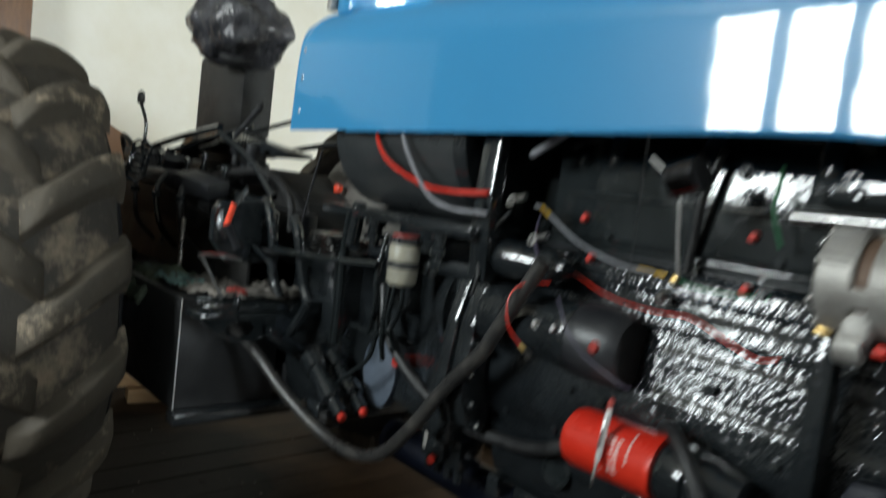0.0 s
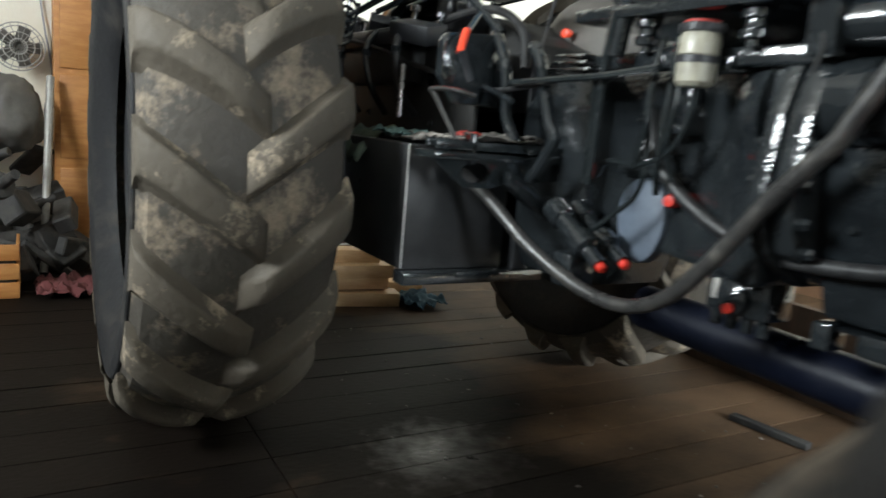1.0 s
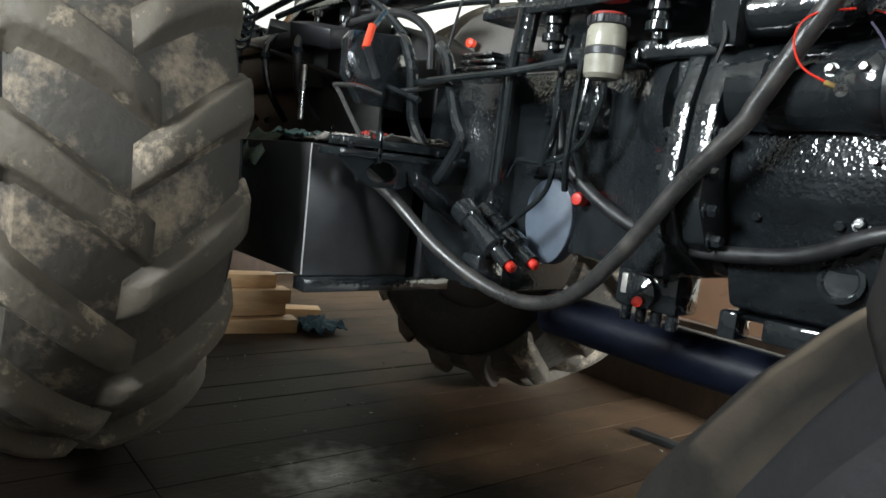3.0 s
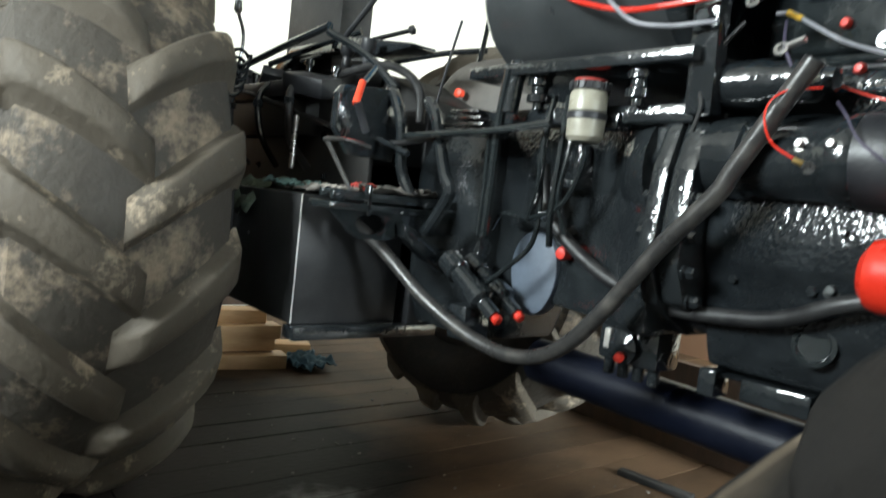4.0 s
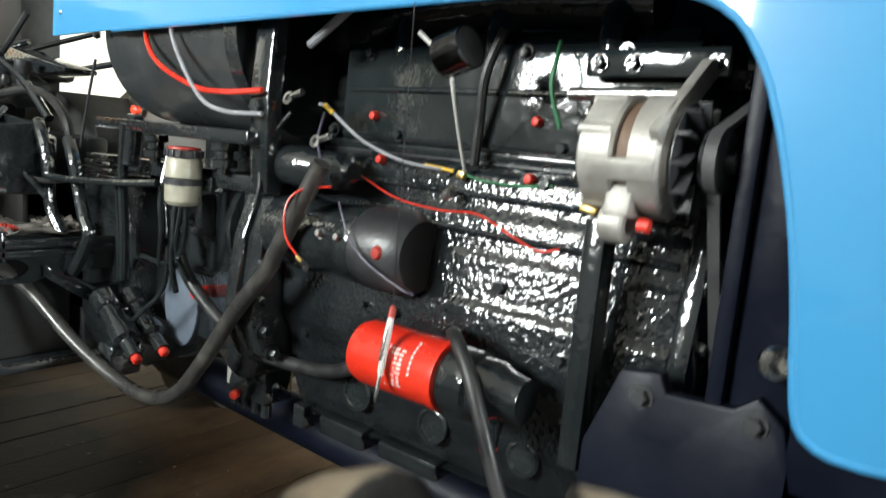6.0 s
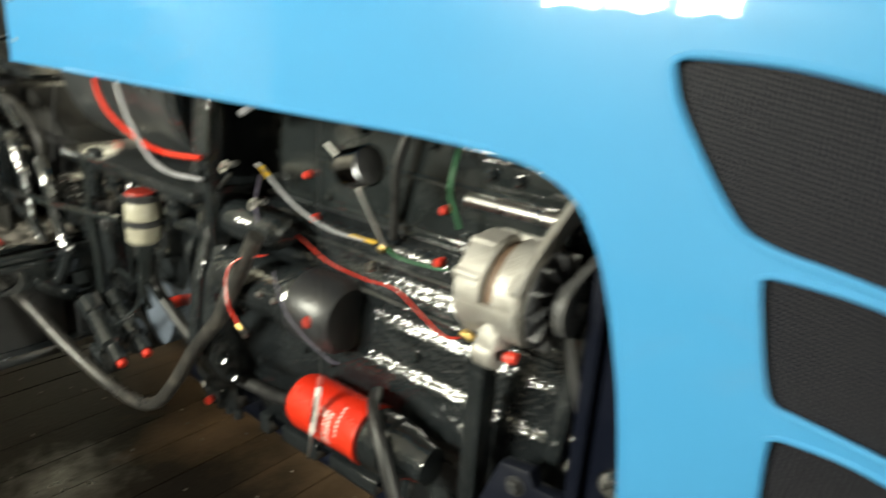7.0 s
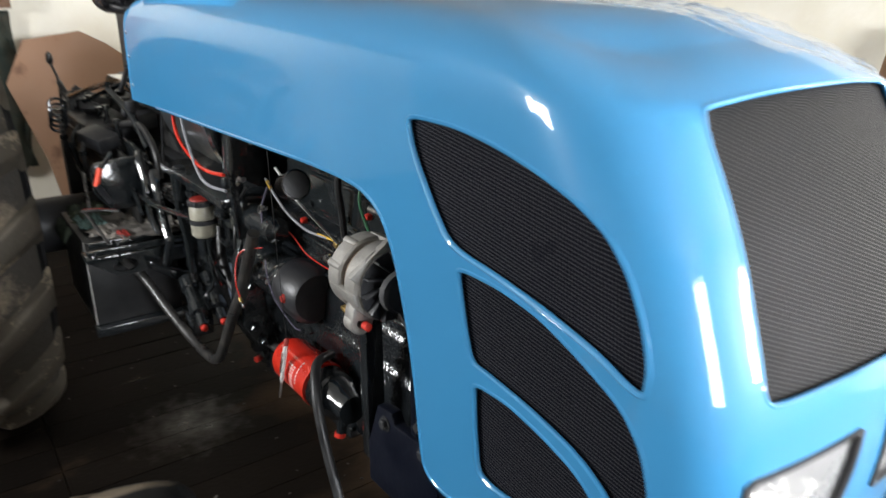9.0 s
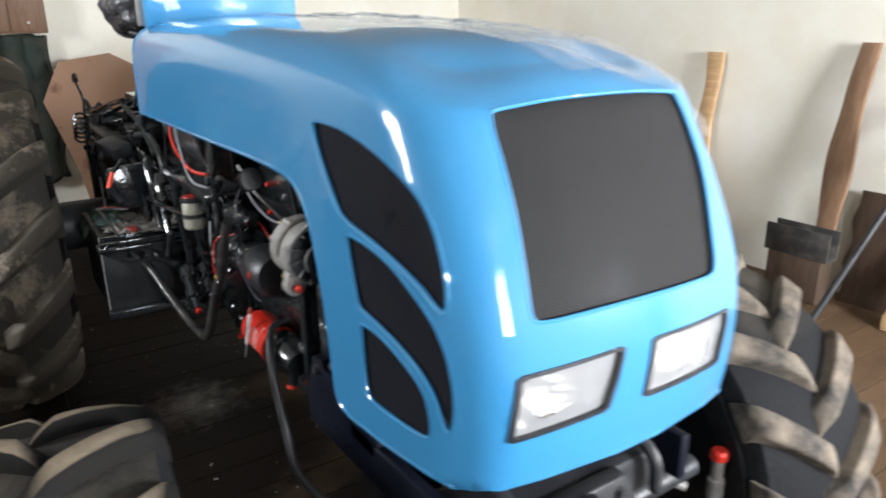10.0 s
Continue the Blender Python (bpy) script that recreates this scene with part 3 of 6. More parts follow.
low = [(S_REAR, 1.478), (-1.2, 1.487), (-0.8, 1.494), (-0.45, 1.502), (-0.24, 1.507), (-0.12, 1.506), (-0.04, 1.500), (0.005, 1.484), (0.035, 1.462), (0.068, 1.409), (0.092, 1.339), (0.112, 1.26), (0.125, 1.19), (0.14, 1.085), (0.15, 1.052), (0.175, 1.036), (0.22, 1.034), (0.40, 1.055), (0.56, 1.085), (0.70, 1.10)]
rear_edge = [(S_REAR, 1.478), (-1.525, 1.70), (-1.49, 1.76), (-1.42, 1.80), (-1.36, TOP), (-1.36, TOP + 0.2)]
outline = rear_edge[::-1] + low[1:] + [(S_MID, 1.10)] + mirrored(low[1:])[::-1] + mirrored(rear_edge)
vents = [round_poly(v, 2, 0.2) for v in (
    [(0.118, 1.632), (0.140, 1.641), (0.26, 1.640), (0.36, 1.627), (0.445, 1.608), (0.505, 1.587), (0.546, 1.558), (0.569, 1.520), (0.582, 1.472), (0.586, 1.425), (0.578, 1.390), (0.552, 1.397), (0.510, 1.416), (0.423, 1.438), (0.326, 1.454), (0.255, 1.462), (0.216, 1.474), (0.178, 1.520), (0.130, 1.590)],
    [(0.238, 1.434), (0.255, 1.442), (0.336, 1.441), (0.417, 1.428), (0.486, 1.400), (0.548, 1.368), (0.575, 1.330), (0.588, 1.276), (0.591, 1.227), (0.580, 1.187), (0.561, 1.193), (0.529, 1.238), (0.477, 1.268), (0.393, 1.288), (0.309, 1.299), (0.266, 1.303), (0.252, 1.351)],
    [(0.272, 1.267), (0.285, 1.276), (0.349, 1.278), (0.413, 1.266), (0.477, 1.247), (0.514, 1.222), (0.529, 1.175), (0.522, 1.148), (0.484, 1.136), (0.408, 1.126), (0.319, 1.118), (0.288, 1.128), (0.277, 1.194)])]
grille = round_poly([(0.944, 1.723), (0.80, 1.716), (0.725, 1.699), (0.692, 1.686), (0.690, 1.665), (0.704, 1.60), (0.714, 1.52), (0.718, 1.45), (0.720, 1.390), (0.735, 1.378), (0.85, 1.381), (0.944, 1.381), (1.04, 1.378), (1.150, 1.373), (1.166, 1.385), (1.185, 1.45), (1.210, 1.52), (1.232, 1.59), (1.240, 1.65), (1.228, 1.692), (1.20, 1.706), (1.10, 1.719)], 2, 0.2)
lamp_a = round_poly([(0.678, 1.190), (0.866, 1.205), (0.897, 1.314), (0.692, 1.304)], 1, 0.05)
lamp_b = round_poly([(0.946, 1.203), (1.180, 1.193), (1.200, 1.300), (0.962, 1.311)], 1, 0.05)
holes = vents + [mirrored(v)[::-1] for v in vents] + [grille, lamp_a, lamp_b]
bm = skin_mesh(outline, holes, 0.03, 0.0, 0.007)
bmesh.ops.remove_doubles(bm, verts=bm.verts, dist=0.0002)
hood = part("hood", bm, BLUE, tractor, "glossy blue fibreglass hood with leaf-shaped side vents", sharp=1.2)
edge = round_poly(low + [(S_MID, 1.10)] + mirrored(low)[::-1], 1)
part("hood_edge", tube([skin(a, b, 0.0035) for a, b in edge[1:-1]], 0.0055, 8, 0), BLUE, hood)
part("hood_edge", tube([skin(a, b, 0.0035) for a, b in rear_edge[:-1]], 0.0055, 8, 4), BLUE, hood)

for h in (1.53, 1.62, 1.69):
    q = skin(S_REAR + 0.035, h)
    part("rivet", revolve(q, q + Vector((0, -1, 0)), [(-0.001, 0.006), (0.002, 0.0055), (0.0035, 0.003), (0.004, 0)], 12), STEEL, hood, "bright rivet")


def grow(poly, d):
    cx, cy = sum(p[0] for p in poly) / len(poly), sum(p[1] for p in poly) / len(poly)
    return [(x + d * (x - cx) / math.hypot(x - cx, y - cy), y + d * (y - cy) / math.hypot(x - cx, y - cy)) for x, y in poly]


for v in vents + [mirrored(p)[::-1] for p in vents]:
    part("vent_mesh", skin_mesh(grow(v, 0.008), (), 0.04, 0.011, 0, True), MESHM, hood, "black perforated metal mesh")
    part("vent_rim", tube([skin(a, b, 0.003) for a, b in v], 0.0048, 8, 0, closed=True), BLUE, hood)
part("front_grille", skin_mesh(grow(grille, 0.008), (), 0.04, 0.012, 0, True), MESHF, hood, "black perforated front grille mesh")
part("grille_rim", tube([skin(a, b, 0.003) for a, b in grille], 0.004, 8, 0, closed=True), BLUE, hood)
for lp in (lamp_a, lamp_b):
    inner = grow(lp, -0.010)
    part("headlight_bezel", skin_mesh(grow(lp, 0.002), [inner], 0.02, -0.003, 0.022), SATIN, hood, "black plastic headlight frame")
    cx, cy = sum(p[0] for p in lp) / len(lp), sum(p[1] for p in lp) / len(lp)
    bm = skin_mesh(grow(inner, 0.004), (), 0.012, 0.02)
    for v in bm.verts:
        d = (v.co - skin(cx, cy, 0.02)).length
        v.co += Vector((-0.05 * max(0, 1 - (d / 0.09) ** 2), 0, 0))
    part("reflector", bm, REFLECT, hood, "bright reflector with glints")
    c = skin(cx, cy, 0.045)
    part("bulb_holder", revolve(c, c + Vector((1, -0.15, 0)), [(0, 0.016), (0.006, 0.016), (0.008, 0.009), (0.022, 0.009), (0.026, 0.004), (0.027, 0)], 16), STEEL, hood, "bright bulb holder")
    part("reflector_shelf", box(skin(cx, cy - 0.03, 0.022), (0.02, 0.10, 0.004), 0.001, (0, -8, 6)), REFLECT, hood)
    part("headlight_lens", skin_mesh(grow(inner, 0.003), (), 0.03, 0.006), GLASSM, hood, "clear ribbed glass lens")


# wheels
def wheel(name, centre, RG, W, rim_r, n, phase, span_deg, lug_h, lug_w, flip, label, turn=0.0, rubber=(RUBBER, LUG), drop=0.075, flank=1.75):
    """Tyre with two staggered rows of slanting lugs; the axle lies along y."""
    sh = drop * RG / 0.8
    prof = [(-0.36 * W, rim_r), (-0.40 * W, rim_r + 0.012), (-0.425 * W, rim_r + 0.035), (-0.50 * W, rim_r + 0.25 * (RG - rim_r)), (-0.53 * W, rim_r + 0.5 * (RG - rim_r)), (-0.525 * W, rim_r + 0.62 * (RG - rim_r)), (-0.515 * W, rim_r + 0.635 * (RG - rim_r)), (-0.505 * W, RG - sh * 1.5)]
    first = len(prof) - 1
    surf = lambda w: RG - sh * abs(2 * w / W) ** 2.6
    prof += [(w, surf(w)) for w in np.linspace(-0.465 * W, 0.465 * W, 15)] + [(-w, r) for w, r in prof[::-1]]
    w = part(name, revolve((0, -0.3 * W, 0), (0, 0.3 * W, 0), [(0, rim_r * 1.04), (0.02, rim_r * 1.04), (0.035, rim_r * 0.95), (0.24 * W, rim_r * 0.9), (0.28 * W, rim_r * 0.5), (0.3 * W, 0)], 40), SATIN, tractor, label)
    w.location = centre
    w.rotation_euler = (0, 0, radians(turn))
    # tyre carcass
    bm = bmesh.new()
    seg = 120
    rings = [[bm.verts.new((r * math.cos(a), o, r * math.sin(a))) for a in [2 * math.pi * k / seg for k in range(seg)]] for o, r in prof]
    for i, (A, B) in enumerate(zip(rings, rings[1:])):
        for k in range(seg):
            f = bm.faces.new((A[k], A[(k + 1) % seg], B[(k + 1) % seg], B[k]))
            f.material_index = 0 if first <= i < len(rings) - first - 2 else 1
    part("tyre", bm, [rubber[0], SIDEW], w, "muddy black rubber tyre")
    for side in (-1, 1):
        bm = bmesh.new()
        K = 15
        secs = []
        for k in range(K):
            u = k / (K - 1)
            o = side * W * (-0.055 + 0.562 * u)
            base = surf(o) if abs(o) < 0.465 * W else surf(0.465 * W) - (abs(o) / W - 0.465) * W * 1.1
            th = radians(span_deg) * u ** 0.95
            end = min(1, (k + 0.1) / 2.9) ** 0.8
            hh = lug_h * end * (1.0 + 0.06 * u)
            dth = lug_w / base / 2 * (0.92 + 0.22 * u)
            top = base + hh
            sec = []
            for q, r in ((-flank, base - 0.012), (0.32 - flank, base + 0.004) if flank > 1.5 else (-1.2, base + 0.001), (-1.18 if flank > 1.5 else -1.08, base + hh * 0.35), (-1.0, base + hh * 0.78), (-0.88, top - hh * 0.07), (-0.68, top), (0, top + 0.001), (0.68, top), (0.88, top - hh * 0.07), (1.0, base + hh * 0.78), (1.18 if flank > 1.5 else 1.08, base + hh * 0.35), (flank - 0.32, base + 0.004) if flank > 1.5 else (1.2, base + 0.001), (flank, base - 0.012)):
                a = th + q * dth * 0.9
                bump = 0.0022 * noise.noise(Vector((u * 9, q * 2.3, side * 5 + RG * 10)))
                sec.append(bm.verts.new(((r + bump) * math.cos(a), o, (r + bump) * math.sin(a))))
            secs.append(sec)
        for A, B in zip(secs, secs[1:]):
            for j in range(len(A) - 1):
                bm.faces.new((A[j], A[j + 1], B[j + 1], B[j]))
        bm.faces.new(secs[0])
        tip = [bm.verts.new(v.co + Vector((0, side * 0.010, 0)) - v.co.normalized() * (0.012 if 3 <= i <= 9 else 0.002)) for i, v in enumerate(secs[-1])]
        for j in range(len(tip) - 1):
            bm.faces.new((secs[-1][j], secs[-1][j + 1], tip[j + 1], tip[j]))
        bm.faces.new(tip)
        finish(bm, 1.0)
        me = bpy.data.meshes.new("tread_lug")
        bm.to_mesh(me)
        bm.free()
        me.materials.append(rubber[1])
        for k in range(n):
            a = phase + 360 / n * (k + (0.46 if side * flip < 0 else 0)) - span_deg
            ob = new("tread_lug", me)
            ob.parent = w
            ob.matrix_local = Matrix.Rotation(-radians(a), 4, "Y")
    return w


REAR_C, FRONT_C = (-2.505, 0.565, 0.855), (0.163, 0.566, 0.567)
wheel("rear_wheel", REAR_C, 0.800, 0.49, 0.49, 17, -5.0, 15, 0.050, 0.094, 1, "large rear wheel with a muddy chevron-tread tyre")
wheel("rear_wheel", (REAR_C[0], 2 * CY - REAR_C[1], REAR_C[2]), 0.800, 0.49, 0.49, 17, 4.0, 15, 0.046, 0.094, 1, "large rear wheel with a muddy chevron-tread tyre")
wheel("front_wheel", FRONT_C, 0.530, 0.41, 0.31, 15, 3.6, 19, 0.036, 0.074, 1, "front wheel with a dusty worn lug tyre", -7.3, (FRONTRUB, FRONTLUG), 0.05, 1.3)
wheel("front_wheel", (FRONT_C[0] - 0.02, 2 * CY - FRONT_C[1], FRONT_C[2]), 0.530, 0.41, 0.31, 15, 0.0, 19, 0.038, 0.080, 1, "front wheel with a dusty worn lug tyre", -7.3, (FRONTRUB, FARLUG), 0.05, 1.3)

# engine and gearbox castings
case = [(1.335, 1.29), (1.290, 1.270), (1.284, 1.258), (1.280, 1.215), (1.270, 1.200), (1.264, 1.150), (1.256, 1.138), (1.250, 1.075), (1.240, 1.062), (1.236, 1.0), (1.240, 0.955), (1.262, 0.915), (1.268, 0.86), (1.285, 0.80), (1.300, 0.765), (1.345, 0.75), (1.60, 0.75), (1.64, 0.8), (1.65, 1.29)]
engine = part("engine_block", prism(case, "x", -0.79, -0.03, 0.006), CAST, tractor, "glossy black painted cast engine block")
head_poly = [(1.312, 1.286), (1.310, 1.302), (1.322, 1.312), (1.323, 1.355), (1.316, 1.362), (1.316, 1.372), (1.325, 1.378), (1.326, 1.415), (1.338, 1.425), (1.60, 1.425), (1.60, 1.286)]
head = part("cylinder_head", prism(head_poly, "x", -0.77, -0.06, 0.004), GLOSS, tractor, "black painted cylinder head with bolted covers")
part("side_cover", prism([(1.335, 1.302), (1.304, 1.304), (1.299, 1.312), (1.303, 1.462), (1.310, 1.474), (1.345, 1.478)], "x", -0.72, -0.065, 0.004), GLOSS, head, "smooth glossy black side cover")
part("cover_ridge", tube([(-0.70, 1.302, 1.395), (-0.09, 1.302, 1.398)], 0.006, 10, 3), GLOSS, head)
part("rocker_cover", prism([(1.330, 1.425), (1.332, 1.475), (1.350, 1.50), (1.55, 1.50), (1.58, 1.47), (1.585, 1.425)], "x", -0.75, -0.08, 0.012), GLOSS, head, "glossy black pressed rocker cover")
part("head_gasket", span((-0.785, 1.318, 1.279), (-0.045, 1.605, 1.286), 0.001), SATIN, engine)
for x, z in ((-0.635, 1.348), (-0.295, 1.355), (-0.60, 1.272), (-0.29, 1.268), (-0.12, 1.30)):
    part("bolt_cap", revolve((x, 1.302 if z > 1.3 else 1.29, z), (x, 1.0, z), [(0, 0.0085), (0.010, 0.0085), (0.014, 0.006), (0.015, 0)], 14), CAPRED, engine, "small red plastic thread cap")
for i in range(9):
    x = -0.74 + i * 0.082
    part("head_bolt", hexbolt((x, 1.301, 1.318 + 0.14 * (i % 2)), (0, -1, 0), 0.009), GLOSS, engine)
for i in range(6):
    part("sump_bolt", hexbolt((-0.74 + i * 0.13, 1.263, 0.925), (0, -1, -0.15), 0.009), BLACK, engine)
random.seed(12)
for k in range(26):
    x, z = random.uniform(-0.70, -0.10), random.choice((1.285, 1.262, 1.10, 1.02, 0.93, 0.90, 0.82))
    y = float(np.interp(z, [0.765, 0.80, 0.86, 0.915, 0.955, 1.0, 1.04, 1.075, 1.125, 1.15, 1.198, 1.215, 1.258, 1.29], [1.30, 1.285, 1.268, 1.262, 1.240, 1.236, 1.239, 1.250, 1.255, 1.264, 1.270, 1.280, 1.284, 1.335]))
    part("block_bolt", hexbolt((x, y + 0.003, z), (0, -1, 0.1), random.uniform(0.006, 0.011), 0.010), GLOSS, engine)
for k, (x, z, r) in enumerate(((-0.60, 0.84, 0.035), (-0.42, 0.835, 0.032), (-0.24, 0.84, 0.03))):
    part("core_plug", revolve((x, 1.275, z), (x, 1.0, z + 0.03), [(0, r), (0.008, r), (0.010, r * 0.8), (0.007, r * 0.7), (0.006, 0)], 24), GLOSS, engine)
for z, y in ((1.232, 1.281), (1.175, 1.264)):
    part("casting_seam", tube([(-0.78, y, z), (-0.5, y - 0.002, z + 0.004), (-0.3, y, z), (-0.04, y, z + 0.003)], 0.006, 8, 5), CAST, engine)
# flywheel flange and clutch housing
bm = prism([(1.20, 0.86), (1.165, 0.93), (1.165, 0.97), (1.18, 1.10), (1.215, 1.205), (1.28, 1.265), (1.62, 1.265), (1.72, 1.1), (1.73, 0.82), (1.6, 0.80), (1.31, 0.80)], "x", -0.875, -0.842, 0.006)
prism([(1.207, 0.868), (1.173, 0.932), (1.173, 0.97), (1.187, 1.098), (1.221, 1.20), (1.284, 1.258), (1.615, 1.258), (1.71, 1.1), (1.72, 0.83), (1.6, 0.81), (1.315, 0.81)], "x", -0.8395, -0.795, 0.006, bm=bm)
flange = part("flywheel_housing", bm, HOUSING, tractor, "black cast flywheel housing flange")
for y, z in ((1.20, 0.875), (1.175, 0.925), (1.168, 0.985), (1.176, 1.05), (1.19, 1.12), (1.225, 1.20)):
    part("flange_bolt", hexbolt((-0.875, y + 0.022, z), (-1, 0, 0), 0.011, 0.016), BLACK, flange)
    part("flange_bolt", hexbolt((-0.795, y + 0.022, z), (1, 0, 0), 0.011, 0.016), BLACK, flange)
bm = prism([(-0.875, 1.215), (-0.95, 1.235), (-1.05, 1.28), (-1.16, 1.315), (-1.42, 1.33), (-1.42, 1.60), (-0.875, 1.68)], "z", 0.79, 1.20, 0.02)
part("clutch_housing", bm, HOUSING, tractor, "black cast clutch housing")
part("housing_dome", revolve((-0.875, 1.33, 1.10), (-1.1, 1.38, 1.09), [(0, 0.14), (0.04, 0.135), (0.09, 0.115), (0.14, 0.075), (0.165, 0.03), (0.17, 0)], 28), HOUSING, tractor)
bm = span((-1.30, 1.305, 1.075), (-0.90, 1.33, 1.10), 0.008)
span((-1.33, 1.297, 0.955), (-0.9, 1.335, 0.978), 0.008, bm=bm)
span((-1.18, 1.25, 1.055), (-1.10, 1.33, 1.075), 0.006, bm=bm)
prism([(-1.135, 1.07), (-1.125, 1.15), (-1.112, 1.15), (-1.10, 1.07)], "y", 1.262, 1.33, 0.004, bm=bm)
part("casting_rib", bm, HOUSING, tractor)
part("gearbox", prism([(1.30, 0.66), (1.27, 0.75), (1.27, 1.10), (1.32, 1.20), (1.58, 1.20), (1.62, 1.1), (1.62, 0.75), (1.58, 0.66)], "x", -2.45, -1.40, 0.02), HOUSING, tractor, "black cast gearbox")
part("rear_axle", cyl((-2.465, 0.75, 0.845), (-2.465, 2.15, 0.845), 0.12, 0.02), SATIN, tractor, "black rear axle housing")
cov = [(-1.248 + 0.072 * math.cos(a) * (1 + 0.1 * math.sin(a)), 0.857 + 0.098 * math.sin(a)) for a in [2 * math.pi * k / 28 for k in range(28)]]
part("inspection_cover", prism(cov, "y", 1.305, 1.345, 0.006), PLATE, tractor, "bluish grey oval inspection cover")
part("thread_cap", revolve((-1.155, 1.32, 0.915), (-1.13, 1.2, 0.915), [(0, 0.014), (0.035, 0.016), (0.045, 0.012), (0.047, 0)], 16), CAPRED, tractor, "red plastic thread cap")
part("sump", prism([(1.305, 0.75), (1.315, 0.742), (1.36, 0.735), (1.55, 0.735), (1.60, 0.75)], "x", -0.80, -0.02, 0.004), CAST, tractor, "black oil sump")
for x0, x1, z0 in ((-0.80, -0.765, 0.705), (-0.72, -0.60, 0.715), (-0.56, -0.42, 0.722)):
    part("sump_lug", span((x0, 1.29, z0), (x1, 1.345, 0.755), 0.006), BLACK, tractor)

# starter
bm = revolve((-0.79, 1.235, 1.125), (-0.4, 1.235, 1.125), [(0, 0.05), (0.01, 0.066), (0.07, 0.069), (0.075, 0.064), (0.2, 0.066), (0.205, 0.069), (0.235, 0.069), (0.24, 0.066)], 36)
starter = part("starter_motor", bm, BLACK, tractor, "black painted starter motor")
part("starter_cap", revolve((-0.55, 1.235, 1.125), (-0.4, 1.235, 1.125), [(0, 0.071), (0.085, 0.071), (0.105, 0.058), (0.107, 0.02), (0.107, 0)], 36), SATIN, starter)
part("solenoid", revolve((-0.80, 1.225, 1.245), (-0.5, 1.225, 1.245), [(0, 0.026), (0.01, 0.038), (0.09, 0.039), (0.1, 0.033), (0.17, 0.033), (0.18, 0.02), (0.195, 0.018), (0.196, 0)], 28), BLACK, starter)
part("starter_plug", revolve((-0.482, 1.195, 1.13), (-0.482, 1.1, 1.13), [(0, 0.012), (0.03, 0.012), (0.036, 0.008), (0.037, 0)], 16), DULLRED, starter, "dull red plastic plug")
for x, y, z in ((-0.62, 1.17, 1.14), (-0.575, 1.169, 1.14)):
    part("starter_screw", hexbolt((x, y + 0.004, z), (0, -1, 0.2), 0.007, 0.01), STEEL, starter)

# oil filter
oil = part("oil_filter", revolve((-0.512, 1.178, 0.966), (-0.2, 1.184, 0.966), [(0, 0), (0.001, 0.034), (0.012, 0.048), (0.028, 0.053), (0.17, 0.053), (0.175, 0.055), (0.186, 0.055), (0.188, 0.05)], 40), RED, tractor, "red oil filter canister with white print")
part("filter_housing", revolve((-0.326, 1.182, 0.966), (0, 1.186, 0.966), [(0, 0.047), (0.012, 0.054), (0.05, 0.052), (0.056, 0.046), (0.085, 0.045), (0.1, 0.036), (0.13, 0.032), (0.134, 0)], 32), BLACK, oil, "black filter head")
def print_mark(x, e, w, h):
    nvec = Vector((0, -math.cos(e), math.sin(e)))
    bmq = box((0, 0, 0), (w, h, 0.0008), 0)
    bmesh.ops.transform(bmq, matrix=Matrix.Translation(Vector((x, 1.181, 0.966)) + nvec * 0.0533) @ Matrix(((1, 0, 0), (0, math.sin(e), -math.cos(e)), (0, math.cos(e), math.sin(e)))).to_4x4(), verts=bmq.verts)
    return part("print_mark", bmq, WHITE, oil)


random.seed(77)
for k in range(9):  # block of small unreadable print
    for j in range(3):
        print_mark(-0.408 + j * 0.0105 + random.uniform(-0.001, 0.001), radians(-22 + k * 7.5), random.choice((0.0055, 0.0075, 0.009)), random.choice((0.0035, 0.0048)))
for k in range(7):  # a thin line of print beside it
    print_mark(-0.368, radians(5 + k * 9), 0.004, 0.0055)
for k in range(3):
    print_mark(-0.4145, radians(-18 + k * 25), 0.0012, 0.02)
part("drain_plug", revolve((-0.245, 1.184, 0.925), (-0.245, 1.17, 0.84), [(0, 0.014), (0.035, 0.012), (0.04, 0.012), (0.045, 0)], 14), BLACK, oil)
part("drain_cap", revolve((-0.245, 1.176, 0.888), (-0.245, 1.17, 0.86), [(0, 0.013), (0.01, 0.013), (0.012, 0)], 14), CAPRED, oil, "red thread cap")

# alternator
AC = Vector((-0.068, 1.180, 1.317))
alt = part("alternator", revolve(AC + Vector((-0.066, 0, 0)), AC, [(0, 0.03), (0.002, 0.060), (0.010, 0.072), (0.048, 0.073), (0.052, 0.069), (0.053, 0.05)], 40), ALU, tractor, "bare cast aluminium alternator")
part("stator", revolve(AC + Vector((-0.018, 0, 0)), AC + Vector((1, 0, 0)), [(0, 0.063), (0.022, 0.063)], 36), COPPER, alt, "dark stator laminations")
part("drive_shell", revolve(AC + Vector((0.002, 0, 0)), AC + Vector((1, 0, 0)), [(0, 0.064), (0.003, 0.072), (0.034, 0.071), (0.044, 0.058), (0.046, 0.02)], 40), ALU, alt)
for a in (1.2, 3.4, 4.9):
    part("clamp_tab", box((AC.x - 0.005, AC.y + 0.068 * math.cos(a), AC.z + 0.068 * math.sin(a)), (0.085, 0.026, 0.012), 0.003, (math.degrees(a) - 90, 0, 0)), ALU, alt)
eye_c = AC + Vector((-0.012, -0.038, -0.082))
bm = revolve(eye_c + Vector((-0.016, 0, 0)), eye_c + Vector((1, 0, 0)), [(0, 0.011), (0, 0.021), (0.003, 0.024), (0.029, 0.024), (0.032, 0.021), (0.032, 0.011), (0, 0.011)], 28)
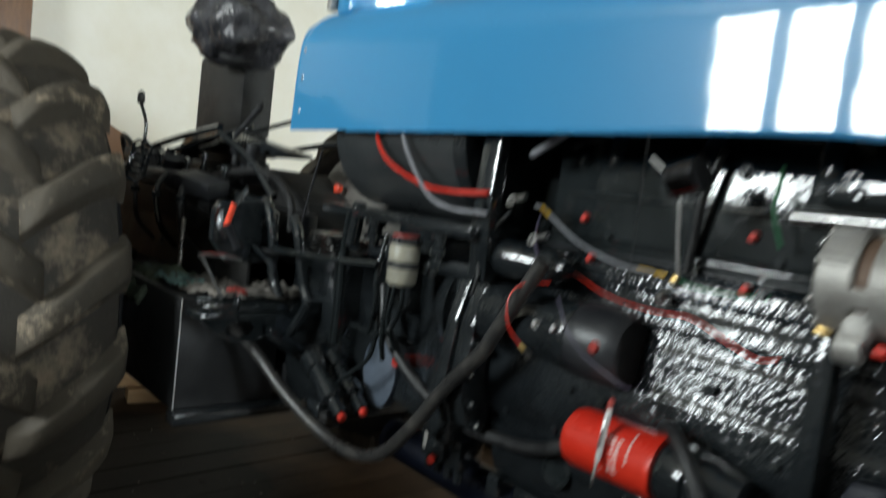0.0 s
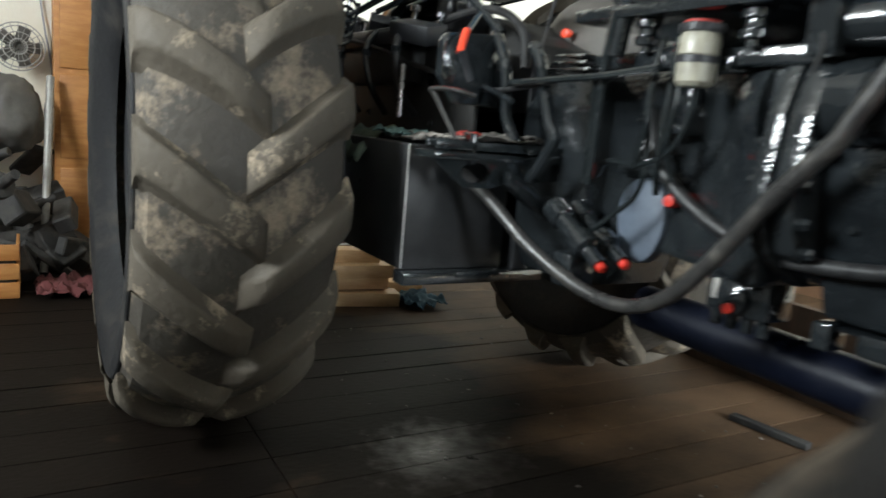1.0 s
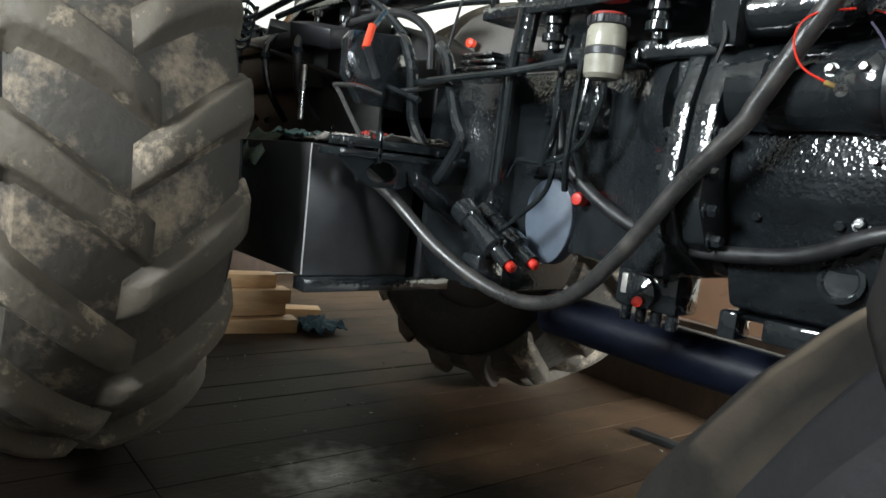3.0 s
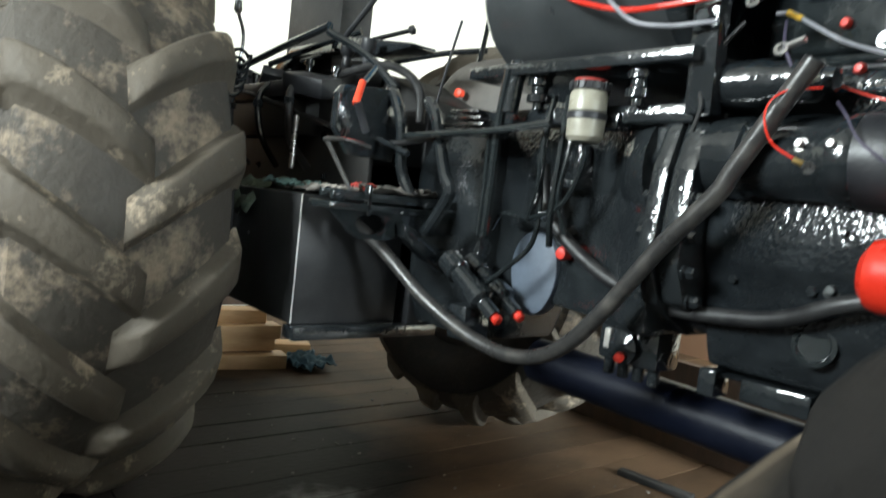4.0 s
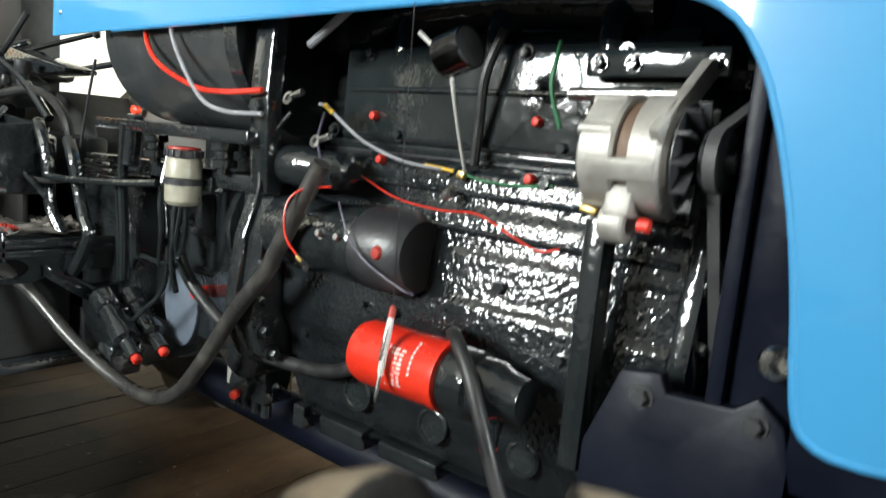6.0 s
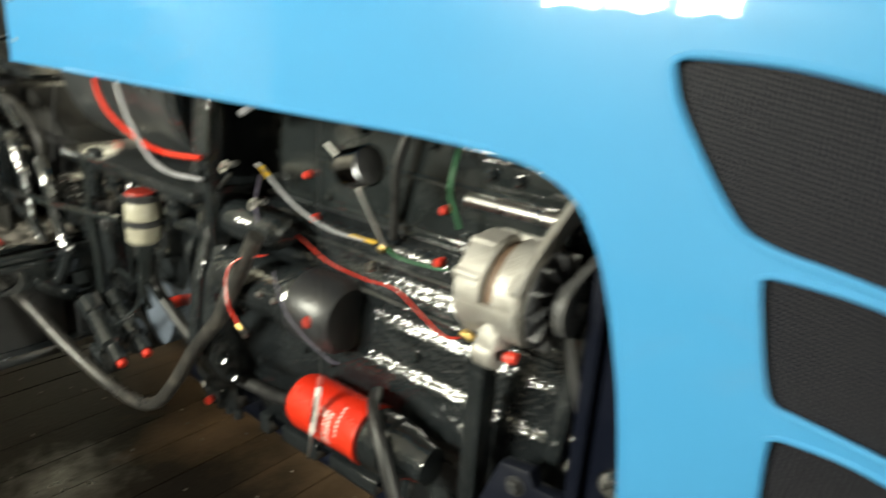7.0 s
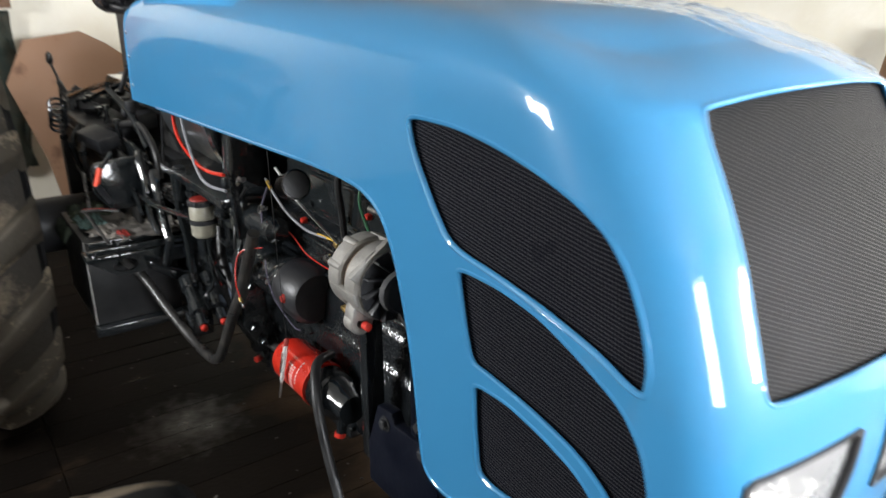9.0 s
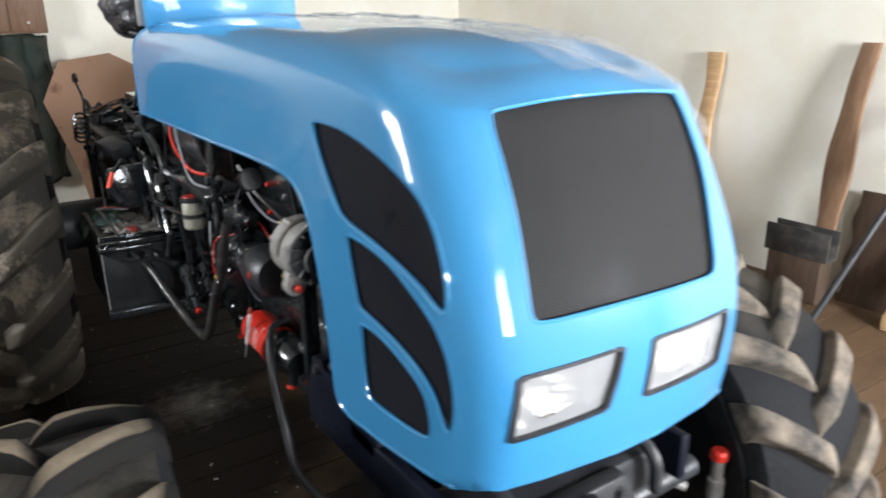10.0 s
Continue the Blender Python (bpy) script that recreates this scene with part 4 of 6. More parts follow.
prism([(AC.y - 0.062, AC.z - 0.070), (AC.y - 0.055, AC.z - 0.035), (AC.y - 0.01, AC.z - 0.055), (AC.y + 0.012, AC.z - 0.066), (AC.y - 0.018, AC.z - 0.080)], "x", AC.x - 0.022, AC.x + 0.010, 0.003, bm=bm)
part("mounting_lug", bm, ALU, alt)
for a in (0.5, 2.0, 2.75, 4.2):
    part("shell_boss", cyl(AC + Vector((-0.062, 0.066 * math.cos(a), 0.066 * math.sin(a))), AC + Vector((-0.018, 0.066 * math.cos(a), 0.066 * math.sin(a))), 0.009, 0.002, 14), ALU, alt)
for k in range(9):
    a = 2.1 + k * 0.32
    part("shell_slot", box((AC.x - 0.0665, AC.y + 0.045 * math.cos(a), AC.z + 0.045 * math.sin(a)), (0.003, 0.022, 0.006), 0.001, (math.degrees(a), 0, 0)), MATTBLACK, alt)
part("lug_cap", revolve(AC + Vector((0.02, -0.04, -0.080)), AC + Vector((0.5, -0.04, -0.080)), [(-0.004, 0.008), (0.010, 0.008), (0.013, 0)], 14), CAPRED, alt, "red thread cap")
fan_disc = part("cooling_fan", revolve(AC + Vector((0.046, 0, 0)), AC + Vector((1, 0, 0)), [(0, 0.03), (0.006, 0.066), (0.008, 0.066), (0.009, 0.03)], 30), SATIN, alt)
for k in range(12):
    a = k * math.pi / 6
    part("fan_blade", box((AC.x + 0.060, AC.y + 0.05 * math.cos(a), AC.z + 0.05 * math.sin(a)), (0.02, 0.004, 0.034), 0.001, (math.degrees(a) + 90 + 20, 0, 0)), SATIN, alt)
part("terminal_tab", box(AC + Vector((-0.045, -0.045, -0.070)), (0.022, 0.012, 0.008), 0.002, (0, 12, 0)), BRASS, alt, "yellowish brass terminal tab")
part("pulley", revolve(AC + Vector((0.072, 0, 0)), AC + Vector((1, 0, 0)), [(0, 0.036), (0.004, 0.038), (0.011, 0.027), (0.018, 0.038), (0.022, 0.036), (0.022, 0.012), (0.032, 0.012), (0.033, 0)], 30), SATIN, alt)
for k in range(4):
    a = 0.6 + k * math.pi / 2
    part("through_bolt", hexbolt(AC + Vector((-0.066, 0.055 * math.cos(a), 0.055 * math.sin(a))), (-1, 0, 0), 0.006, 0.006), STEEL, alt)
part("adjuster_tube", tube([(-0.225, 1.262, 1.395), (-0.06, 1.256, 1.398)], 0.010, 14, 2), STEEL, tractor, "bright steel spacer tube")
part("adjuster_arm", prism([(1.10, 1.345), (1.12, 1.325), (1.275, 1.425), (1.265, 1.445), (1.24, 1.44)], "x", -0.040, -0.026, 0.003), ALU, tractor, "slotted alternator adjuster arm")
bm = prism([(-0.21, 1.42), (-0.015, 1.423), (-0.015, 1.460), (-0.21, 1.457)], "y", 1.27, 1.282, 0.002)
part("manifold_plate", bm, GLOSS, tractor, "glossy black plate with bolts")
for x in (-0.19, -0.14, -0.03):
    part("plate_bolt", hexbolt((x, 1.27, 1.438), (0, -1, 0), 0.009), BLACK, tractor)
# belt, crank pulley, fan and radiator
part("crank_pulley", revolve((0.0, 1.43, 0.98), (0.2, 1.43, 0.98), [(0, 0.125), (0.008, 0.132), (0.018, 0.112), (0.028, 0.132), (0.034, 0.125), (0.036, 0.05), (0.05, 0.045), (0.052, 0)], 48), SMOKED, tractor)
bm = bmesh.new()
loop = [(1.180 + 0.036 * math.cos(a), 1.315 + 0.036 * math.sin(a)) for a in np.linspace(2.0, 4.6, 8)] + [(1.43 + 0.105 * math.cos(a), 0.98 + 0.105 * math.sin(a)) for a in np.linspace(3.9, 6.6, 12)] + [(1.447 + 0.06 * math.cos(a), 1.38 + 0.06 * math.sin(a)) for a in np.linspace(0.1, 1.9, 8)]
n = len(loop)
R1, R2, R3, R4 = ([bm.verts.new((x, y + d * (y - 1.35), z + d * (z - 1.25))) for y, z in loop] for x, d in ((0.012, 0), (0.012, 0.05), (0.026, 0.05), (0.026, 0)))
for A, B in ((R1, R2), (R2, R3), (R3, R4), (R4, R1)):
    for k in range(n):
        bm.faces.new((A[k], A[(k + 1) % n], B[(k + 1) % n], B[k]))
part("fan_belt", bm, BELT, tractor, "dusty black rubber fan belt")
bm = revolve((0.0, CY, 1.38), (0.1, CY, 1.38), [(0, 0.06), (0.02, 0.065), (0.03, 0.03), (0.05, 0.03), (0.055, 0)], 24)
for k in range(6):
    a = k * math.pi / 3 + 0.3
    box((0.036, CY + 0.13 * math.cos(a), 1.36 + 0.13 * math.sin(a)), (0.012, 0.2, 0.07), 0.003, (math.degrees(a), 0, 0), bm)
part("fan_blades", bm, SATIN, tractor)
bm = span((0.155, 1.19, 0.98), (0.235, 1.70, 1.66), 0.008)
span((0.135, 1.165, 0.95), (0.25, 1.20, 1.69), 0.004, bm=bm)
span((0.135, 1.69, 0.95), (0.25, 1.73, 1.69), 0.004, bm=bm)
span((0.13, 1.165, 1.66), (0.255, 1.73, 1.74), 0.015, bm=bm)
span((0.13, 1.165, 0.93), (0.255, 1.73, 0.985), 0.012, bm=bm)
part("radiator", bm, NAVY, tractor, "dark navy radiator behind the grille")
part("fan_shroud", span((0.05, 1.185, 0.985), (0.15, 1.71, 1.655), 0.03), NAVY, tractor, "dark navy sheet steel fan shroud")
# two dark screens added to keep the bright wall from showing past the engine
part("gap_screen_front", span((-0.10, 1.66, 0.92), (0.14, 1.70, 1.76), 0.004), SATIN, tractor)
part("gap_screen_far", span((-1.02, 1.735, 1.0), (-0.10, 1.745, 1.74), 0.002), SATIN, tractor)
part("far_manifold", span((-0.70, 1.58, 1.40), (-0.05, 1.66, 1.62), 0.02), BLACK, tractor)
part("shroud_edge", span((0.04, 1.175, 0.97), (0.06, 1.20, 1.67), 0.004), NAVY, tractor)
# front frame and axle
frame_l = prism([(-0.10, 0.95), (-0.06, 1.055), (-0.01, 1.062), (0.0, 1.04), (0.075, 1.045), (0.10, 1.065), (0.13, 1.04), (0.15, 0.965), (0.60, 0.985), (0.60, 0.88), (-0.10, 0.86)], "y", 1.165, 1.19, 0.003)
part("front_frame", frame_l, NAVY, tractor, "navy painted front support rail")
part("front_frame", mirror_y(prism([(-0.10, 0.95), (-0.06, 1.055), (0.10, 1.065), (0.15, 0.965), (0.60, 0.985), (0.60, 0.88), (-0.10, 0.86)], "y", 1.165, 1.19, 0.003)), NAVY, tractor)
part("front_crossbeam", span((0.40, 1.19, 0.84), (0.55, 1.705, 0.94), 0.02), SATIN, tractor)
part("tow_bracket", prism([(1.33, 0.78), (1.30, 0.86), (1.33, 0.945), (1.56, 0.945), (1.60, 0.86), (1.57, 0.78)], "x", 0.545, 0.585, 0.006), SATIN, tractor, "dull black towing bracket")
part("tow_pin", cyl((0.60, 1.447, 0.80), (0.60, 1.447, 0.95), 0.012, 0.003), SATIN, tractor)
for y in (1.26, 1.62):
    part("front_pipe", tube([(0.30, y, 1.02), (0.46, y + 0.02, 1.0), (0.57, y + 0.03, 0.95), (0.58, y + 0.04, 0.86)], 0.014, 10, 6), SATIN, tractor)
for y, z in ((1.36, 0.91), (1.54, 0.91), (1.37, 0.82), (1.53, 0.82)):
    part("bracket_bolt", hexbolt((0.585, y, z), (1, 0, 0), 0.010, 0.010), SATIN, tractor)
bm = cyl((0.16, 0.80, 0.56), (0.16, 2.10, 0.56), 0.075, 0.01)
span((0.03, 1.22, 0.58), (0.29, 1.67, 0.86), 0.03, bm=bm)
part("front_axle", bm, BLACK, tractor, "black front drive axle")
for y in (0.83, 2.06):
    part("axle_hub", cyl((0.16, y - 0.06, 0.565), (0.16, y + 0.06, 0.565), 0.16, 0.02), BLACK, tractor)
part("steering_cylinder", cyl((0.42, 1.10, 0.66), (0.42, 2.0, 0.70), 0.032, 0.004), SATIN, tractor)
part("propeller_shaft", cyl((-1.35, 1.47, 0.62), (0.05, 1.47, 0.60), 0.055, 0.006), NAVY, tractor, "navy painted drive shaft tube")
# tank below the rear of the hood
tank = part("fuel_tank", revolve((-1.41, 1.36, 1.495), (0, 1.36, 1.495), [(0, 0), (0.004, 0.12), (0.02, 0.172), (0.05, 0.195), (0.5, 0.2), (0.52, 0.2), (0.53, 0.19), (0.531, 0)], 56), TANKM, tractor, "matt black cylindrical tank")
part("tank_band", revolve((-0.90, 1.36, 1.495), (0, 1.36, 1.495), [(0, 0.198), (0.001, 0.206), (0.04, 0.206), (0.041, 0.198)], 56), BLACK, tank)
part("tank_tray", prism([(1.145, 1.275), (1.145, 1.30), (1.75, 1.30), (1.75, 1.275)], "x", -1.36, -0.80, 0.003), BLACK, tractor, "black steel tray under the tank")
for x in (-1.18, -0.93):
    part("rubber_mount", revolve((x, 1.19, 1.21), (x, 1.19, 1.3), [(0, 0.012), (0.012, 0.012), (0.014, 0.026), (0.028, 0.026), (0.032, 0.018), (0.045, 0.018), (0.048, 0.026), (0.062, 0.026)], 18), BLACK, tractor)
part("tank_bracket", prism([(1.175, 1.19), (1.21, 1.19), (1.20, 1.36), (1.215, 1.66), (1.185, 1.66), (1.165, 1.36)], "x", -0.825, -0.775, 0.004), BLACK, tractor, "black strap bracket")
part("bracket_bolt", hexbolt((-0.80, 1.172, 1.345), (0, -1, 0), 0.016, 0.014), BLACK, tractor)
part("support_beam", span((-1.40, 1.20, 1.18), (-0.82, 1.26, 1.215), 0.006), BLACK, tractor)

# battery box, step and rods
bm = span((-2.15, 0.93, 0.655), (-1.677, 1.24, 0.978), 0.004)
bbox = part("battery_box", bm, BOXPAINT, tractor, "black sheet steel battery box")
part("box_ledge", span((-1.70, 0.92, 0.622), (-1.64, 1.36, 0.655), 0.003), BLACK, bbox)
# pale strip drawn in for the highlight on the box corner
part("box_edge", span((-1.6785, 0.9275, 0.66), (-1.675, 0.931, 0.978), 0.0008), PALE, bbox, "pale strip for the highlight along the edge")
bm = span((-1.60, 0.905, 0.955), (-1.50, 1.30, 0.972), 0.003)
span((-1.515, 0.91, 0.978), (-1.50, 1.30, 0.998), 0.002, bm=bm)
span((-1.60, 0.93, 0.98), (-1.585, 1.28, 1.0), 0.002, bm=bm)
step = part("step_bracket", bm, GLOSS, tractor, "black welded step bracket")


def holed_plate(poly, cy, cz, ry, rz, x0, x1, n=40):
    """Upright plate across x with an oval hole; its outline is seen from the hole's centre all round."""
    def out(a):
        d, best = Vector((math.cos(a), math.sin(a))), None
        for (p0, q0), (p1, q1) in zip(poly, poly[1:] + poly[:1]):
            e, w = Vector((p1 - p0, q1 - q0)), Vector((p0 - cy, q0 - cz))
            den = d.x * e.y - d.y * e.x
            if abs(den) > 1e-9:
                k, u = (w.x * e.y - w.y * e.x) / den, (w.x * d.y - w.y * d.x) / den
                if k > 0 and -1e-6 <= u <= 1 + 1e-6 and (best is None or k < best):
                    best = k
        return cy + d.x * best, cz + d.y * best
    turns = sorted([2 * math.pi * k / n for k in range(n)] + [math.atan2(q - cz, p - cy) % (2 * math.pi) for p, q in poly])
    bm = bmesh.new()
    rings = [[bm.verts.new((x, *(out(a) if o else (cy + ry * math.cos(a), cz + rz * math.sin(a))))) for a in turns] for x, o in ((x0, 1), (x1, 1), (x1, 0), (x0, 0))]
    for A, B in zip(rings, rings[1:] + rings[:1]):
        for k in range(len(turns)):
            bm.faces.new((A[k], A[(k + 1) % len(turns)], B[(k + 1) % len(turns)], B[k]))
    return bm


part("gusset", holed_plate([(0.908, 0.957), (1.31, 0.957), (1.31, 0.915), (1.12, 0.905), (1.075, 0.890), (0.998, 0.890)], 1.027, 0.926, 0.041, 0.024, -1.530, -1.516), GLOSS, step, "black plate with an oval hose hole")
part("bracket_arm", prism([(1.095, 0.936), (1.125, 0.925), (1.209, 0.877), (1.34, 0.878), (1.34, 0.825), (1.227, 0.818), (1.165, 0.856), (1.10, 0.902)], "x", -1.512, -1.474, 0.004), BLACK, step)
for y, z in ((0.93, 0.981), (1.17, 0.982), (1.22, 0.85)):
    part("bracket_bolt", hexbolt((-1.50 if z > 0.9 else -1.474, y, z), (1, 0, 0), 0.007, 0.008), BLACK, step)
part("latch_rod", tube([(-1.56, 0.99, 1.0), (-1.60, 0.945, 1.10), (-1.605, 0.935, 1.112), (-1.58, 0.98, 1.115), (-1.57, 1.04, 1.105)], 0.0056, 8, 5), HOSE, step, "bent handle rod with a red tip")
part("rod_tip", tube([(-1.605, 0.94, 1.117), (-1.58, 0.985, 1.119), (-1.57, 1.04, 1.108)], 0.0024, 8, 4), DULLRED, step, "flaking red paint")
part("hose_collar", revolve((-1.60, 1.03, 0.925), (-1.53, 1.08, 0.865), [(0, 0.02), (0.0, 0.03), (0.012, 0.03), (0.012, 0.02), (0, 0.02)], 24), BLACK, step)
part("clamp", span((-1.520, 1.003, 0.945), (-1.500, 1.015, 1.018), 0.003), BLACK, step)
for y0, z0, y1, z1 in ((1.20, 0.865, 1.182, 0.76), (1.27, 0.86, 1.25, 0.765)):
    p0, p1 = Vector((-1.43, y0, z0)), Vector((-1.225, y1, z1))
    L_ = (p1 - p0).length
    ram = part("hydraulic_ram", revolve(p0, p1, [(0, 0.02), (0.01, 0.03), (0.06, 0.03), (0.065, 0.024), (L_ * 0.55, 0.024), (L_ * 0.57, 0.03), (L_ * 0.75, 0.03), (L_ * 0.78, 0.017), (L_, 0.017)], 20), BLACK, tractor, "black hydraulic ram fitting")
    part("thread_cap", revolve(p1, p1 + (p1 - p0), [(-0.004, 0.0115), (0.012, 0.0115), (0.016, 0.008), (0.017, 0)], 16), CAPRED, ram, "red plastic thread cap")
part("ram_stay", span((-1.36, 1.16, 0.69), (-1.30, 1.24, 0.77), 0.008), BLACK, tractor)
bm = span((-1.02, 1.28, 0.72), (-0.88, 1.36, 0.80), 0.01)
revolve((-0.95, 1.285, 0.755), (-0.95, 1.24, 0.755), [(0, 0.032), (0.02, 0.032), (0.024, 0.02), (0.03, 0)], 18, bm)
for x in (-1.0, -0.965, -0.93, -0.895):
    cyl((x, 1.30, 0.69), (x, 1.30, 0.72), 0.012, 0.002, 12, bm)
pump = part("drain_valve", bm, BLACK, tractor, "small black valve block")
part("thread_cap", revolve((-0.955, 1.275, 0.738), (-0.92, 1.20, 0.738), [(0, 0.009), (0.03, 0.010), (0.034, 0)], 14), CAPRED, pump, "red plastic thread cap")
part("zip_link", span((-1.0, 1.27, 0.745), (-0.985, 1.285, 0.785), 0.003), ALU, pump)

# big hoses and pipes
part("drain_hose", tube([(-1.60, 1.03, 0.925), (-1.53, 1.08, 0.865), (-1.40, 1.12, 0.77), (-1.25, 1.15, 0.708), (-1.12, 1.16, 0.700), (-1.01, 1.155, 0.745), (-0.915, 1.15, 0.838), (-0.82, 1.15, 0.96), (-0.73, 1.15, 1.058), (-0.705, 1.15, 1.10), (-0.61, 1.155, 1.26)], 0.0155, 16, 8), HOSE, tractor, "bent grey plastic hose")
part("coolant_hose", tube([(-1.22, 1.27, 1.10), (-1.16, 1.25, 0.99), (-1.03, 1.25, 0.90), (-0.87, 1.25, 0.855), (-0.67, 1.245, 0.868), (-0.55, 1.23, 0.915), (-0.44, 1.25, 0.95)], 0.014, 14, 8), HOSEB, tractor, "black rubber hose")
part("lower_hose", tube([(-0.36, 1.22, 1.02), (-0.31, 1.16, 1.035), (-0.26, 1.13, 1.0), (-0.22, 1.12, 0.93), (-0.17, 1.12, 0.82), (-0.10, 1.12, 0.72), (0.0, 1.16, 0.66)], 0.0108, 12, 8), HOSEB, tractor, "black rubber hose hanging past the filter")
part("brake_pipe", tube([(-1.017, 1.165, 1.145), (-1.03, 1.175, 1.09), (-1.09, 1.20, 1.02), (-1.19, 1.22, 0.985), (-1.28, 1.22, 0.985), (-1.31, 1.22, 0.95)], 0.0065, 8, 8), GLOSS, tractor)
part("brake_pipe", tube([(-1.20, 1.23, 1.12), (-1.17, 1.22, 1.03), (-1.18, 1.22, 0.93), (-1.25, 1.21, 0.86), (-1.33, 1.21, 0.80)], 0.006, 8, 8), GLOSS, tractor)
part("brake_pipe", tube([(-1.10, 1.15, 1.175), (-1.25, 1.14, 1.16), (-1.42, 1.12, 1.15), (-1.55, 1.12, 1.145)], 0.008, 8, 8), GLOSS, tractor)
part("upright_pipe", tube([(-1.30, 1.19, 0.93), (-1.285, 1.18, 1.05), (-1.26, 1.16, 1.18), (-1.235, 1.15, 1.29)], 0.011, 10, 6), GLOSS, tractor)
part("upright_pipe", tube([(-1.32, 1.19, 0.93), (-1.305, 1.18, 1.05), (-1.285, 1.16, 1.16)], 0.007, 10, 6), GLOSS, tractor)
for pts, r in (([(-1.115, 1.21, 1.24), (-1.112, 1.20, 1.12), (-1.118, 1.20, 1.0), (-1.13, 1.22, 0.93)], 0.007), ([(-1.085, 1.21, 1.23), (-1.09, 1.20, 1.12), (-1.102, 1.20, 1.03), (-1.10, 1.23, 0.96)], 0.006), ([(-1.155, 1.21, 1.24), (-1.15, 1.19, 1.15), (-1.16, 1.20, 1.06), (-1.20, 1.22, 0.98)], 0.008)):
    part("brake_pipe", tube(pts, r, 10, 6), GLOSS, tractor, "glossy black steel pipe")
part("upright_post", cyl((-1.238, 1.165, 1.20), (-1.222, 1.165, 1.31), 0.018, 0.003, 18), BLACK, tractor)
for pts in ([(-1.69, 1.16, 1.27), (-1.652, 1.15, 1.25), (-1.615, 1.15, 1.19), (-1.60, 1.15, 1.12), (-1.588, 1.15, 1.06), (-1.55, 1.16, 1.0)], [(-1.52, 1.16, 1.235), (-1.475, 1.15, 1.20), (-1.45, 1.15, 1.14), (-1.415, 1.15, 1.06), (-1.39, 1.15, 1.02), (-1.43, 1.15, 0.96), (-1.465, 1.15, 0.92)]):
    part("pedal_arm", tube(pts, 0.015, 10, 6), BLACK, tractor, "curved black pedal arm")
for k in range(4):
    part("spring_plate", span((-1.475 + 0.012 * k, 1.165, 1.160 + 0.015 * k), (-1.31 - 0.01 * k, 1.26, 1.168 + 0.015 * k), 0.002), CHROMED, tractor, "stacked flat spring plates")
# black screen added to darken the see-through gap over the housing
part("gap_screen_cross", span((-1.50, 1.52, 1.10), (-0.88, 1.56, 1.30), 0.01), BLACK, tractor)
part("stud", revolve((-1.893, 1.0, 1.04), (-1.888, 1.0, 1.3), [(0.008 * i, 0.0085 if i % 2 else 0.0065) for i in range(19)], 12), STEEL, tractor, "bright threaded stud")
# brake fluid cup
cup = part("fluid_reservoir", revolve((-1.02, 1.16, 1.138), (-1.02, 1.16, 2), [(0, 0.015), (0.002, 0.028), (0.01, 0.035), (0.042, 0.036), (0.046, 0.033), (0.056, 0.033), (0.058, 0.036), (0.088, 0.036), (0.098, 0.031), (0.1, 0)], 28), CUP, tractor, "milky plastic brake fluid cup")
part("cup_band", revolve((-1.02, 1.16, 1.180), (-1.02, 1.16, 2), [(0, 0.0335), (0.001, 0.038), (0.013, 0.038), (0.014, 0.0335)], 28), SATIN, cup)
bm = revolve((-1.02, 1.16, 1.233), (-1.02, 1.16, 2), [(0, 0.03), (0.003, 0.036), (0.016, 0.036), (0.019, 0.03), (0.02, 0)], 28)
for k in range(16):
    a = k * math.pi / 8
    box((-1.02 + 0.036 * math.cos(a), 1.16 + 0.036 * math.sin(a), 1.243), (0.006, 0.005, 0.014), 0.001, (0, 0, math.degrees(a)), bm)
part("cup_cap", bm, SATIN, cup)
part("cap_top", revolve((-1.02, 1.16, 1.2515), (-1.02, 1.16, 2), [(0, 0.032), (0.004, 0.031), (0.006, 0)], 28), DULLRED, cup, "dull red cap disc")
part("cup_bracket", span((-1.05, 1.19, 1.17), (-0.97, 1.24, 1.20), 0.004), BLACK, cup)

# wiring
def wire(name, pts, r, m, label):
    return part(name, tube(pts, r, 8, 7), m, tractor, label)


wire("wire", [(-1.20, 1.20, 1.54), (-1.17, 1.155, 1.483), (-1.094, 1.14, 1.418), (-0.962, 1.14, 1.374), (-0.864, 1.14, 1.367), (-0.77, 1.15, 1.373)], 0.0052, RED, "thick red battery wire")
wire("wire", [(-1.08, 1.19, 1.55), (-1.065, 1.15, 1.50), (-1.03, 1.14, 1.444), (-0.939, 1.135, 1.357), (-0.859, 1.135, 1.332), (-0.767, 1.15, 1.332)], 0.0042, GREYWIRE, "grey wire beside the tank")
loom = wire("wire", [(-0.72, 1.24, 1.36), (-0.69, 1.235, 1.355), (-0.66, 1.235, 1.335), (-0.60, 1.24, 1.30), (-0.52, 1.25, 1.275), (-0.45, 1.27, 1.268)], 0.0031, GREYWIRE, "grey sleeved wiring loom")
part("sleeve", tube([(-0.70, 1.236, 1.358), (-0.675, 1.234, 1.345)], 0.0046, 10, 2), YELLOW, loom, "yellow insulating sleeve")
part("sleeve", tube([(-0.48, 1.262, 1.272), (-0.43, 1.277, 1.267)], 0.003, 10, 2), YELLOW, loom, "yellow wire ends")
wire("wire", [(-0.41, 1.28, 1.265), (-0.37, 1.27, 1.258), (-0.31, 1.28, 1.256), (-0.25, 1.285, 1.262)], 0.0022, GREENWIRE, "thin green wire")
wire("wire", [(-0.70, 1.235, 1.345), (-0.685, 1.21, 1.30), (-0.665, 1.20, 1.265), (-0.66, 1.20, 1.25)], 0.0025, VIOLET, "violet wire")
